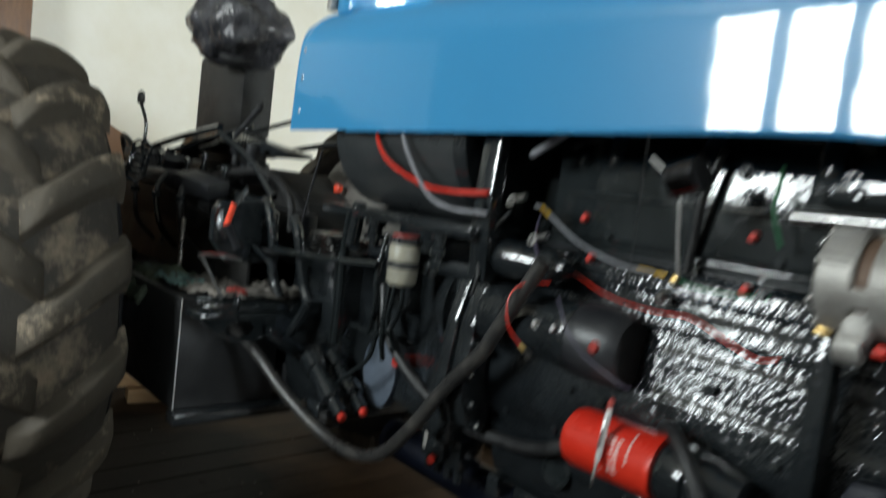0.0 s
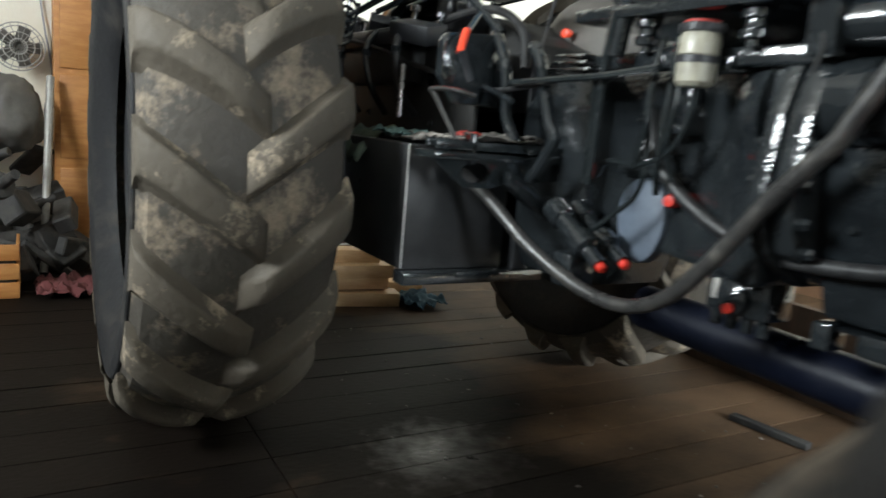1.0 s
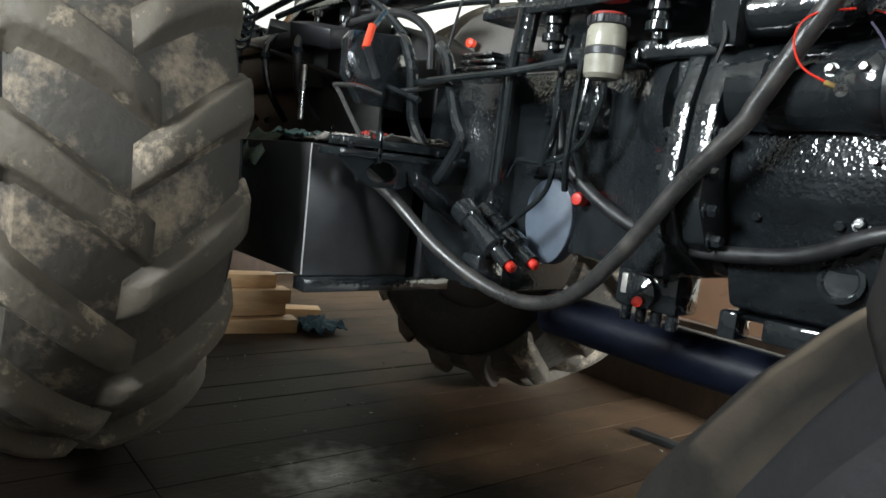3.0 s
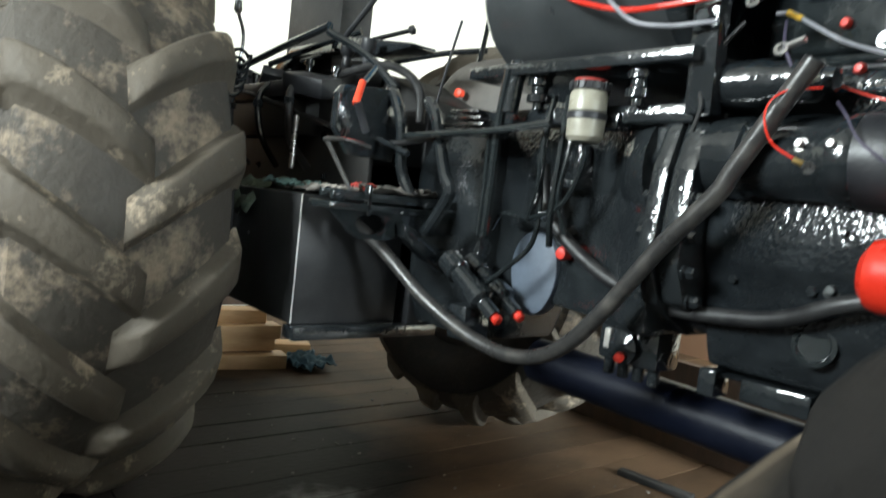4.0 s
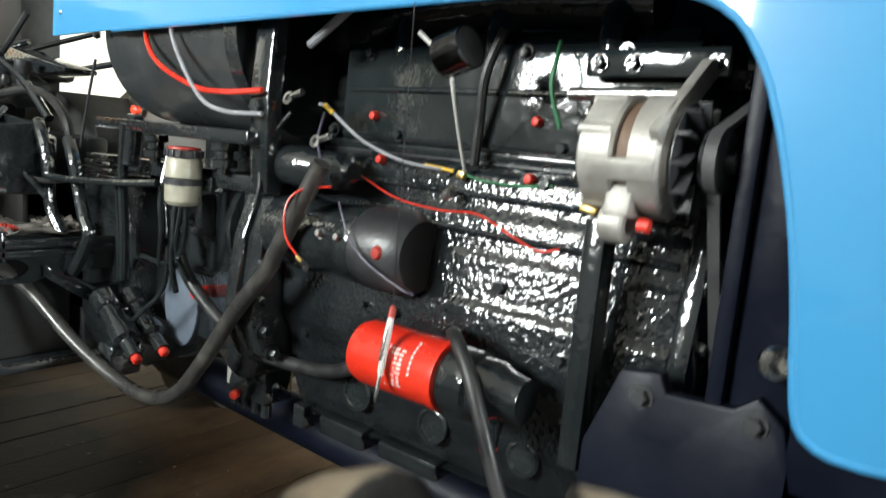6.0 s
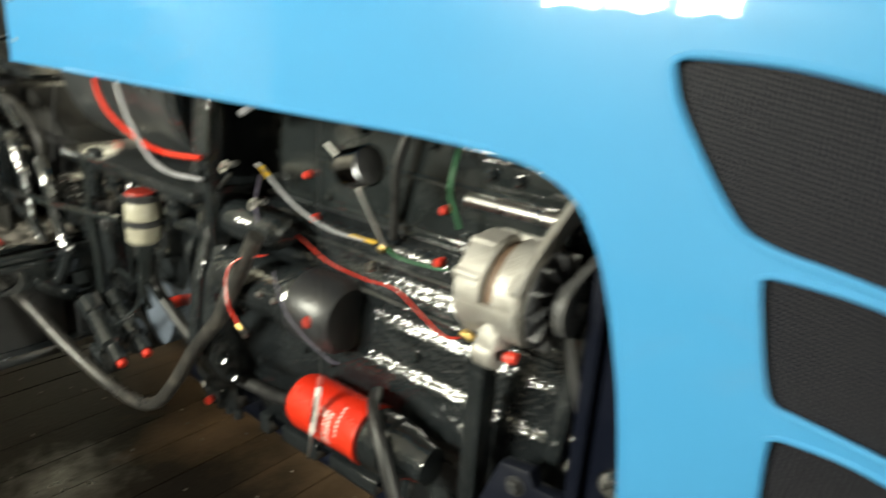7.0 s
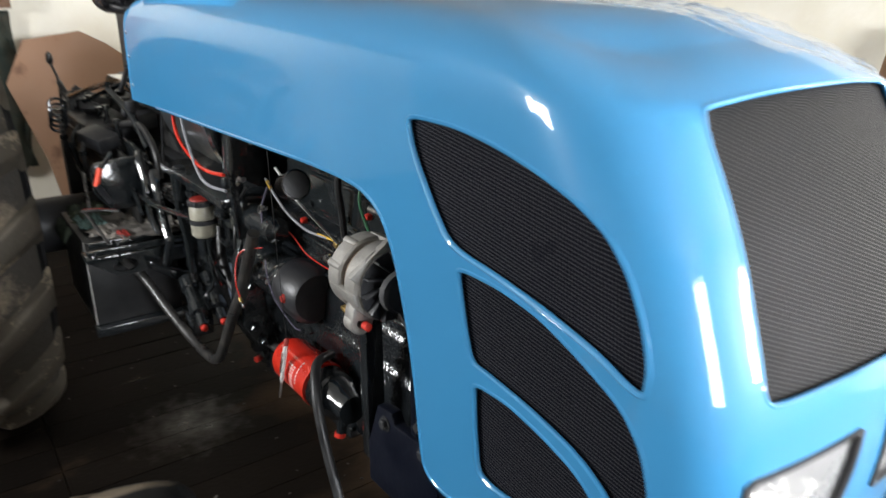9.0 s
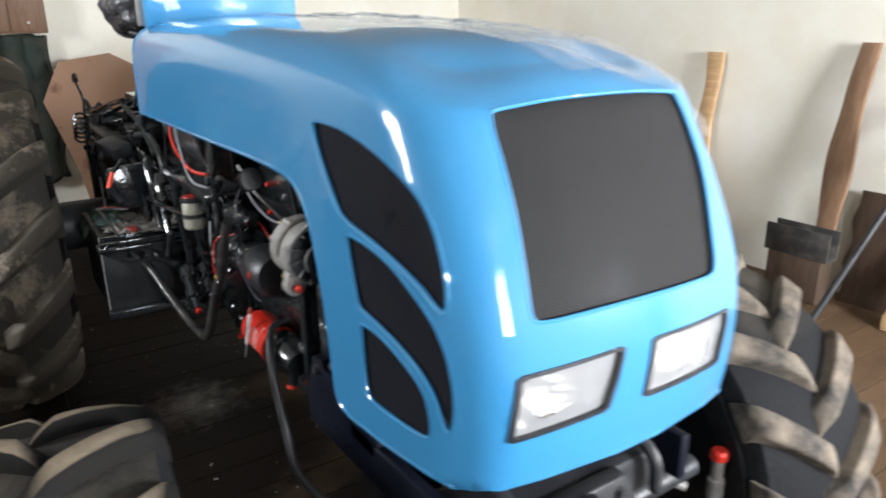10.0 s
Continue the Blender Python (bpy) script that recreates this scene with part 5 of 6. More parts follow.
wire("wire", [(-0.665, 1.22, 1.27), (-0.61, 1.25, 1.24), (-0.526, 1.25, 1.212), (-0.437, 1.255, 1.203), (-0.36, 1.255, 1.206), (-0.287, 1.245, 1.183), (-0.235, 1.236, 1.170), (-0.20, 1.234, 1.178)], 0.0016, RED, "red wire running to the alternator")
ring_wire = wire("wire", [(-0.60, 1.17, 1.222), (-0.635, 1.14, 1.214), (-0.652, 1.125, 1.195), (-0.650, 1.115, 1.165), (-0.628, 1.105, 1.132), (-0.585, 1.098, 1.107)], 0.0016, RED, "red wire with a ring terminal")
part("ring_terminal", revolve((-0.570, 1.096, 1.100), (-0.570, 1.05, 1.085), [(0, 0.004), (0, 0.009), (0.002, 0.009), (0.002, 0.004), (0, 0.004)], 16), STEEL, ring_wire, "brass ring terminal")
part("crimp", tube([(-0.592, 1.098, 1.110), (-0.576, 1.097, 1.103)], 0.004, 8, 2), BRASS, ring_wire)
wire("wire", [(-0.575, 1.165, 1.20), (-0.558, 1.158, 1.18), (-0.535, 1.155, 1.145), (-0.49, 1.155, 1.112), (-0.42, 1.158, 1.085), (-0.40, 1.165, 1.08)], 0.0016, VIOLET, "thin violet wire")
for p in ((-0.724, 1.172, 1.363), (-0.687, 1.207, 1.293)):
    part("ring_terminal", revolve(p, (p[0], p[1] - 0.3, p[2] + 0.1), [(0, 0.006), (0, 0.012), (0.003, 0.012), (0.003, 0.006), (0, 0.006)], 16), STEEL, tractor, "bright ring terminal")
    part("crimp", tube([(p[0] + 0.01, p[1], p[2] + 0.004), (p[0] + 0.035, p[1], p[2] + 0.012)], 0.006, 10, 2), STEEL, tractor)
wire("wire", [(-0.75, 1.20, 1.34), (-0.78, 1.19, 1.30), (-0.80, 1.18, 1.24), (-0.79, 1.17, 1.20), (-0.80, 1.17, 1.16)], 0.004, HOSEB, "thin black wire")
wire("wire", [(-0.26, 1.28, 1.47), (-0.25, 1.255, 1.44), (-0.25, 1.25, 1.40), (-0.235, 1.26, 1.345)], 0.0035, GREENWIRE, "green wire hanging beside the head")
wire("wire", [(-0.36, 1.28, 1.49), (-0.38, 1.27, 1.42), (-0.39, 1.28, 1.35), (-0.40, 1.29, 1.28)], 0.008, HOSEB, "black cable")
part("terminal_block", box((-0.412, 1.275, 1.262), (0.016, 0.012, 0.014), 0.003, (0, 20, 0)), BRASS, tractor, "small brass terminal")
part("bulb_plug", revolve((-0.43, 1.255, 1.225), (-0.40, 1.25, 1.24), [(0, 0.006), (0.008, 0.007), (0.009, 0.010), (0.022, 0.010), (0.024, 0.007), (0.025, 0)], 14), STEEL, tractor, "bright connector plug on the red wire")
# hanging gauge cup on the head
gauge = part("sensor_cap", revolve((-0.372, 1.15, 1.428), (-0.3, 1.145, 1.450), [(0, 0), (0.001, 0.022), (0.004, 0.030), (0.052, 0.031), (0.053, 0.028), (0.012, 0.026), (0.011, 0)], 30), SMOKED, tractor, "round dark chromed cup with a black mouth")
part("cup_lining", revolve((-0.368, 1.15, 1.429), (-0.3, 1.145, 1.450), [(0.006, 0.0275), (0.047, 0.0278), (0.048, 0.02), (0.048, 0)], 30), HOSEB, gauge, "black inside of the cup")
part("gauge_rod", tube([(-0.41, 1.14, 1.462), (-0.372, 1.148, 1.432)], 0.0030, 8, 2), PALE, gauge)
part("gauge_rod", tube([(-0.36, 1.16, 1.40), (-0.385, 1.22, 1.33), (-0.408, 1.28, 1.262)], 0.0030, 8, 3), PALE, gauge)
# upper engine clutter under the hood
manifold = part("intake_manifold", tube([(-0.75, 1.38, 1.50), (-0.6, 1.36, 1.54), (-0.4, 1.36, 1.55), (-0.15, 1.37, 1.54)], 0.045, 16, 6), BLACK, tractor)
for x in (-0.6, -0.4, -0.2):
    part("runner", tube([(x, 1.36, 1.545), (x, 1.33, 1.48), (x + 0.01, 1.34, 1.40)], 0.028, 14, 5), BLACK, manifold)
part("dip_tube", tube([(-0.72, 1.21, 1.46), (-0.64, 1.20, 1.50), (-0.58, 1.20, 1.54)], 0.008, 10, 5), GREYWIRE, tractor)
part("side_post", span((-0.135, 1.17, 0.90), (-0.105, 1.21, 1.235), 0.004), BLACK, tractor)
part("timing_cover", prism([(1.25, 0.80), (1.23, 1.05), (1.28, 1.30), (1.6, 1.30), (1.65, 0.8)], "x", -0.03, 0.0, 0.008), BLACK, tractor)
for z in (0.93, 1.0, 1.08, 1.16):
    part("cover_bolt", hexbolt((0.0, 1.262, z), (1, 0, 0), 0.009), BLACK, tractor)
for x, z in ((-0.03, 1.03), (0.10, 1.035)):
    part("frame_bolt", hexbolt((x, 1.165, z), (0, -1, 0), 0.011), SATIN, tractor)
part("lower_bolt", hexbolt((0.11, 1.165, 1.11), (0.6, -1, 0.2), 0.013, 0.03), STEEL, tractor)

# driver's controls behind the hood
bm = span((-2.85, 1.40, 1.20), (-2.42, 1.54, 1.80), 0.02)
span((-2.75, 1.34, 1.40), (-2.35, 1.56, 1.46), 0.02, bm=bm)
dash = part("steering_console", bm, MATTBLACK, tractor, "black steering console")
block = part("control_block", span((-3.0, 1.09, 1.14), (-2.02, 1.30, 1.262), 0.02), MATTBLACK, tractor, "black hydraulic control block with levers")
part("valve_bank", span((-2.95, 1.07, 1.255), (-2.05, 1.28, 1.315), 0.02), SATIN, block)
part("pedal_panel", prism([(0.99, 1.235), (1.005, 1.256), (1.15, 1.268), (1.195, 1.235), (1.195, 1.12), (1.15, 1.085), (1.04, 1.085), (0.99, 1.15)], "x", -1.69, -1.66, 0.006), BLACK, block, "black sheet steel pedal panel")
part("pedal_panel", prism([(-2.02, 1.10), (-2.02, 1.29), (-1.69, 1.262), (-1.69, 1.085)], "y", 1.165, 1.19, 0.004), BLACK, block)
part("side_plate", prism([(-2.95, 0.97), (-2.95, 1.27), (-2.30, 1.265), (-1.99, 1.255), (-1.74, 1.225), (-1.72, 1.19), (-1.72, 0.97)], "y", 1.135, 1.150, 0.003), MATTBLACK, block, "dull black side plate")
for x, z in ((-2.40, 1.20), (-2.40, 1.05), (-2.16, 1.17), (-1.97, 1.15), (-1.95, 1.03), (-1.78, 1.15)):
    part("plate_screw", hexbolt((x, 1.135, z), (0, -1, 0), 0.008, 0.008), BLACK, block)
part("plate_fold", prism([(-2.60, 1.245), (-2.60, 1.258), (-1.80, 1.165), (-1.80, 1.152)], "y", 1.118, 1.135, 0.002), SATIN, block)
part("bracket_angle", span((-1.915, 1.17, 1.0), (-1.895, 1.205, 1.215), 0.002), BLACK, block)
part("brake_cable", tube([(-2.62, 1.02, 1.315), (-2.30, 1.07, 1.262), (-2.0, 1.10, 1.195), (-1.80, 1.12, 1.150), (-1.62, 1.13, 1.128), (-1.42, 1.15, 1.150)], 0.007, 10, 7), HOSEB, block, "black outer brake cable")
random.seed(4)
for x, h in ((-2.56, 0.0), (-2.47, 0.02), (-2.30, -0.01), (-2.16, 0.015), (-1.99, -0.02)):
    part("spool_knob", revolve((x, 1.16, 1.30 + h), (x + 0.02, 1.18, 2), [(0, 0.014), (0.03, 0.014), (0.032, 0.008), (0.055, 0.008), (0.057, 0.016), (0.072, 0.015), (0.076, 0)], 12), BLACK, block)
for a, b, r in (((-2.42, 1.04, 1.36), (-2.44, 1.03, 1.54), 0.006), ((-2.30, 1.20, 1.40), (-2.15, 1.52, 1.56), 0.008), ((-2.55, 1.10, 1.38), (-2.05, 1.16, 1.48), 0.012), ((-2.36, 1.12, 1.38), (-2.1, 1.3, 1.50), 0.010), ((-2.05, 1.16, 1.46), (-1.72, 1.20, 1.28), 0.012), ((-1.95, 1.12, 1.17), (-1.50, 1.10, 1.10), 0.007), ((-2.1, 1.4, 1.42), (-1.9, 1.66, 1.50), 0.010)):
    part("lever", tube([a, [(p + q) / 2 + 0.012 for p, q in zip(a, b)], b], r, 8, 4), BLACK, tractor)
part("lever_knob", revolve((-2.44, 1.03, 1.535), (-2.445, 1.028, 1.7), [(0, 0.008), (0.01, 0.014), (0.04, 0.012), (0.05, 0)], 12), HOSE, tractor)
part("lever_knob", revolve((-2.15, 1.515, 1.557), (-2.14, 1.54, 1.57), [(0, 0.008), (0.006, 0.016), (0.02, 0.016), (0.028, 0)], 12), SATIN, tractor)
part("control_plate", prism([(-2.66, 1.39), (-2.48, 1.475), (-2.10, 1.475), (-1.98, 1.455), (-1.75, 1.42), (-1.75, 1.408), (-1.95, 1.40), (-2.10, 1.43), (-2.45, 1.44), (-2.62, 1.36)], "y", 1.25, 1.34, 0.004), BLACK, tractor, "black steel plate under the console")
for x in (-2.0, -1.885):
    part("plate_knob", revolve((x, 1.2, 1.36), (x, 1.2, 2), [(0, 0.012), (0.012, 0.016), (0.03, 0.012), (0.045, 0.022), (0.07, 0.022), (0.075, 0)], 14), SATIN, tractor)
for k in range(22):
    x, y, z = random.uniform(-2.78, -1.95), random.uniform(1.08, 1.40), random.uniform(1.26, 1.35)
    if k % 3:
        part("valve_fitting", box((x, y, z), (random.uniform(0.05, 0.16), random.uniform(0.04, 0.10), random.uniform(0.03, 0.09)), 0.006, (random.uniform(-15, 15), random.uniform(-35, 35), random.uniform(-30, 30))), SATIN, block)
    else:
        part("valve_fitting", revolve((x, y, z - 0.04), (x + random.uniform(-0.1, 0.1), y, z + 0.1), [(0, 0.02), (0.01, 0.028), (0.05, 0.026), (0.055, 0.014), (0.10, 0.012), (0.11, 0.02), (0.13, 0.0)], 12), SATIN, block)
part("control_cable", tube([(-2.10, 1.16, 1.30), (-1.965, 1.18, 1.336), (-1.813, 1.2, 1.352), (-1.693, 1.2, 1.325), (-1.615, 1.2, 1.270), (-1.60, 1.2, 1.19)], 0.012, 10, 6), HOSEB, tractor)
part("control_cable", tube([(-2.70, 1.12, 1.36), (-2.80, 1.10, 1.42), (-2.88, 1.12, 1.40), (-2.86, 1.14, 1.30)], 0.011, 10, 6), HOSEB, tractor)
for k in range(3):
    x = -2.45 + 0.21 * k
    part("hydraulic_pipe", tube([(x, 1.07, 1.30), (x + 0.02, 1.035, 1.26), (x + 0.03, 1.03, 1.20), (x + 0.02 + 0.02 * (k % 2), 1.05, 1.12), (x, 1.12, 1.05)], 0.008 + 0.002 * (k % 3), 10, 6), BLACK if k % 2 else HOSEB, block)
    part("pipe_union", revolve((x + 0.025, 1.03, 1.22), (x + 0.028, 1.03, 1.3), [(0, 0.010), (0.002, 0.016), (0.022, 0.016), (0.024, 0.010)], 6), BLACK, block)
part("lever", tube([(-2.02, 1.2, 1.455), (-1.93, 1.2, 1.51), (-1.855, 1.2, 1.558)], 0.009, 8, 4), SATIN, tractor)
part("lever", tube([(-1.545, 1.2, 1.22), (-1.51, 1.2, 1.335), (-1.475, 1.2, 1.433)], 0.0035, 8, 3), SATIN, tractor)
part("red_grip", tube([(-1.562, 0.982, 1.200), (-1.58, 1.006, 1.256)], 0.0092, 10, 2), ORANGE, tractor, "bright red lever grip")
part("grip_rod", tube([(-1.575, 1.0, 1.245), (-1.60, 1.05, 1.30)], 0.007, 8, 2), BLACK, tractor)
part("grip_rod", tube([(-1.56, 0.985, 1.205), (-1.565, 1.02, 1.14)], 0.010, 8, 2), SATIN, tractor)
helix = [(-2.40 + 0.004 * k / 3, 1.015 + 0.035 * math.cos(k * 0.7) * 0.9, 1.275 + 0.0026 * k + 0.030 * math.sin(k * 0.7)) for k in range(46)]
bm = tube(helix, 0.006, 8, 2)
part("coil_spring", bm, BLACK, tractor)
hump = bmesh.new()
rings = []
for i in range(9):
    u = i / 8
    rings.append([hump.verts.new((-1.83 + (0.30 - 0.16 * u ** 2) * math.cos(a) * (1 + 0.05 * math.sin(3 * a)), 1.71 + (0.22 - 0.13 * u ** 2) * math.sin(a), 1.20 + 0.26 * math.sin(u * 1.45))) for a in [2 * math.pi * k / 28 for k in range(28)]])
for A, B in zip(rings, rings[1:]):
    for k in range(28):
        hump.faces.new((A[k], A[(k + 1) % 28], B[(k + 1) % 28], B[k]))
hump.faces.new(rings[-1])
part("gear_lever_boot", hump, GREYCLOTH, tractor, "grey vinyl gear lever cover", sharp=1.2)
part("red_button", revolve((-1.80, 1.49, 1.325), (-1.78, 1.40, 1.325), [(0, 0.012), (0.02, 0.014), (0.026, 0)], 12), ORANGE, tractor)
part("gear_rod", tube([(-1.87, 1.6, 1.42), (-1.80, 1.56, 1.52), (-1.74, 1.52, 1.62)], 0.008, 8, 4), BLACK, tractor)
part("column_hinge", span((-1.452, 1.15, 1.80), (-1.432, 1.175, 1.95), 0.003), ALU, tractor)
# matt black screen added to darken the gap behind the controls
part("gap_screen_rear", span((-3.10, 1.10, 0.70), (-3.05, 1.42, 1.12), 0.02), MATTBLACK, tractor)
part("rear_bulkhead", span((-3.1, 1.27, 0.62), (-1.66, 1.33, 1.24), 0.01), SATIN, tractor)
part("operator_platform", span((-3.2, 1.33, 1.02), (-1.55, 2.0, 1.15), 0.012), MATTBLACK, tractor, "black steel operator platform")
part("seat_base", span((-3.15, 1.34, 1.15), (-2.25, 1.70, 1.36), 0.03), MATTBLACK, tractor)
part("lever_quadrant", prism([(-2.25, 1.15), (-2.25, 1.34), (-1.95, 1.36), (-1.72, 1.27), (-1.66, 1.15)], "y", 1.32, 1.56, 0.008), MATTBLACK, tractor)
part("cowl", span((-1.43, 1.165, 1.79), (-1.37, 1.73, 2.06), 0.012), BLUE, hood, "blue upright cowl behind the hood")

# ---- loose things ----
def blob(name, c, r, m, label, category, seed, rough=0.35, flat=1.0, freq=3.0):
    bm = bmesh.new()
    bmesh.ops.create_icosphere(bm, subdivisions=4, radius=1)
    for v in bm.verts:
        n_ = noise.fractal(v.co * freq + Vector((seed * 7.1, seed * 3.3, 1)), 0.9, 2.0, 4)
        v.co *= 1 + rough * n_
        v.co = Vector((v.co.x * r[0], v.co.y * r[1], v.co.z * r[2]))
    ob = part(name, bm, m, None, sharp=1.0)
    ob.location = c
    return tagged(ob, label, category)


blob("wrapped_lamp", (-2.45, 1.38, 1.885), (0.21, 0.19, 0.15), BAG, "lamp wrapped in crumpled dark plastic on the console", "lamp", 2, 0.16, 1.0, 1.8)
lamp = bpy.data.objects["wrapped_lamp"]
tie = part("tie", tube([(0.10 * math.cos(a), 0.09 * math.sin(a), -0.125 + 0.01 * math.sin(3 * a)) for a in [2 * math.pi * k / 20 for k in range(20)]], 0.012, 8, 0, closed=True), HOSEB, lamp, "black tie round the plastic wrap")


def rag(name, c, w, d, m, label, seed, h=0.03, hang=0.0):
    bm = bmesh.new()
    n = 18
    g = [[bm.verts.new(((i / n - 0.5) * w * (1 + 0.15 * noise.noise(Vector((j * 0.4, seed, 0)))), (j / n - 0.5) * d * (1 + 0.2 * noise.noise(Vector((seed, i * 0.4, 3)))), h * (0.6 + noise.fractal(Vector((i * 0.35, j * 0.35, seed * 3.7)), 0.8, 2, 4)) - hang * max(0, 0.5 - j / n) ** 2 * 4)) for j in range(n + 1)] for i in range(n + 1)]
    for i in range(n):
        for j in range(n):
            bm.faces.new((g[i][j], g[i + 1][j], g[i + 1][j + 1], g[i][j + 1]))
    zmin = min(v.co.z for v in bm.verts) if not hang else -0.004
    for v in bm.verts:
        v.co.z -= zmin
    ob = part(name, bm, m, None, sharp=1.2)
    ob.location = c
    so = ob.modifiers.new("thickness", "SOLIDIFY")
    so.thickness = 0.003
    return tagged(ob, label, "rag")


rag("rag", (-1.80, 1.06, 0.98), 0.24, 0.20, CLOTH, "crumpled dirty rag on the battery box", 1, 0.018)
rag("rag", (-1.74, 1.16, 0.985), 0.20, 0.16, CLOTH, "crumpled greyish rag on the battery box", 2, 0.016)
rag("rag", (-1.62, 1.13, 1.0), 0.16, 0.20, CLOTH, "dirty rag folded on the step bracket", 5, 0.012)
rag("rag", (-2.05, 0.99, 0.982), 0.22, 0.18, GREEN, "dark green rag hanging over the box edge", 3, 0.02, 0.09)
rag("rag", (-1.86, 0.99, 0.985), 0.16, 0.09, mat("teal_cloth", (0.10, 0.17, 0.16), 0.9, scale=12, bump=0.003), "small teal cloth on the battery box", 11, 0.016)
rag("rag", (-1.70, 1.02, 0.99), 0.20, 0.07, CLOTH, "whitish paper strips on the battery box", 12, 0.012)
rag("rag", (-1.66, 1.20, 0.995), 0.20, 0.10, CLOTH, "crumpled pale rag on the step bracket", 14, 0.018)
rag("rag", (-1.60, 1.05, 1.0), 0.07, 0.03, DULLRED, "small red scrap of cloth", 13, 0.012)
PEN0, PEN1 = Vector((-0.409, 1.106, 0.918)), Vector((-0.413, 1.136, 1.062))
pen = thing("test_screwdriver", "slim test screwdriver hanging on a thread before the filter", "screwdriver", at=PEN0)
part("handle", revolve(PEN0 + (PEN1 - PEN0) * 0.28, PEN1, [(0, 0.0032), (0.008, 0.0052), (0.075, 0.0056), (0.084, 0.005), (0.09, 0.0045)], 12), PALE, pen, "pale grey plastic handle")
part("clip", box(PEN0 + (PEN1 - PEN0) * 0.62 + Vector((0, -0.0075, 0.0)), (0.004, 0.0015, 0.05), 0.0005, (-11, 0, 0)), STEEL, pen, "bright metal clip")
part("tip_cap", revolve(PEN0 + (PEN1 - PEN0) * 0.885, PEN1, [(0, 0.0055), (0.014, 0.0055), (0.018, 0.003), (0.0185, 0)], 12), DULLRED, pen, "dull red cap")
part("blade", revolve(PEN0, PEN1, [(0, 0.0008), (0.002, 0.002), (0.02, 0.0028), (0.043, 0.0032)], 10), STEEL, pen)
part("thread", tube([PEN1, (-0.412, 1.13, 1.25), (-0.41, 1.125, 1.50)], 0.0008, 5, 2), HOSEB, pen)
# clear film over the hood
shell = BVHTree.FromPolygons([v.co[:] for v in hood.data.vertices], [p.vertices[:] for p in hood.data.polygons])


def hood_top(x, y):
    hit = shell.ray_cast(Vector((x, y, 2.4)), Vector((0, 0, -1)))[0]
    return hit.z if hit else None


bm = bmesh.new()
n, m_ = 150, 54
g = []
for i in range(n + 1):
    row, last = [], 1.80
    x = -1.30 + 1.78 * i / n
    near = 1.46 + 0.04 * noise.noise(Vector((i * 0.08, 3, 0)))
    for j in range(m_ + 1):
        y = near + (1.90 + 0.03 * noise.noise(Vector((i * 0.11, 8, 0))) - near) * j / m_
        z = hood_top(x, min(y, 1.785))
        z = last if z is None else z
        over = max(0.0, y - 1.765)
        q = Vector((x * 5, y * 13, 0.3))
        w = max(0, 1 - abs(noise.fractal(q, 0.8, 2.0, 3)) * 2.6) ** 2 * 0.010 + 0.004 * abs(noise.fractal(q * 3, 0.8, 2, 2))
        last = z
        row.append(bm.verts.new((x + 0.01 * noise.noise(Vector((j * 0.3, i * 0.05, 2))), y - 0.3 * over, z + 0.004 + w - 0.5 * over)))
    g.append(row)
for i in range(n):
    for j in range(m_):
        bm.faces.new((g[i][j], g[i + 1][j], g[i + 1][j + 1], g[i][j + 1]))
film = part("protective_film", bm, FILM, None, sharp=1.5)
tagged(film, "crinkled clear plastic film lying on the hood", "film")

# timber by the rear wheel
random.seed(9)
for k, (x, y, z, l, rz) in enumerate(((-3.62, 1.70, 0.045, 0.42, 78), (-3.70, 1.62, 0.125, 0.5, 84), (-3.66, 1.66, 0.195, 0.44, 86), (-3.75, 1.60, 0.265, 0.46, 80), (-3.9, 1.95, 0.035, 0.5, 70))):
    ob = part("wood_block", box((0, 0, 0), (l, 0.13, 0.075), 0.004), PINE)
    ob.matrix_world = pose(x, y, z - 0.007 + 0.0 * k, 0, 0, rz)
    tagged(ob, "sawn pine offcut in a small stack on the floor", "wood block", "stack of offcuts")
rag("rag", (-3.55, 2.02, 0.0), 0.3, 0.24, mat("blue_cloth", (0.03, 0.07, 0.10), 0.9, scale=10, bump=0.003), "dark blue cloth dropped on the floor", 8, 0.04)
pl = part("plywood_sheet", prism([(1.35, 0.0), (1.24, 0.66), (1.07, 1.215), (1.218, 1.51), (1.59, 1.563), (1.76, 1.47), (1.98, 1.30), (1.98, 0.0)], "x", -4.95, -4.93, 0.001), PLY)
tagged(pl, "brown plywood sheet with clipped corners leaning upright", "plywood")
bm = prism([(-1.5, 0.0), (-1.62, 0.30), (-1.68, 0.46), (-1.5, 0.47), (-1.42, 0.42), (-1.15, 0.38), (-1.15, 0.0)], "y", 3.05, 3.07, 0.001)
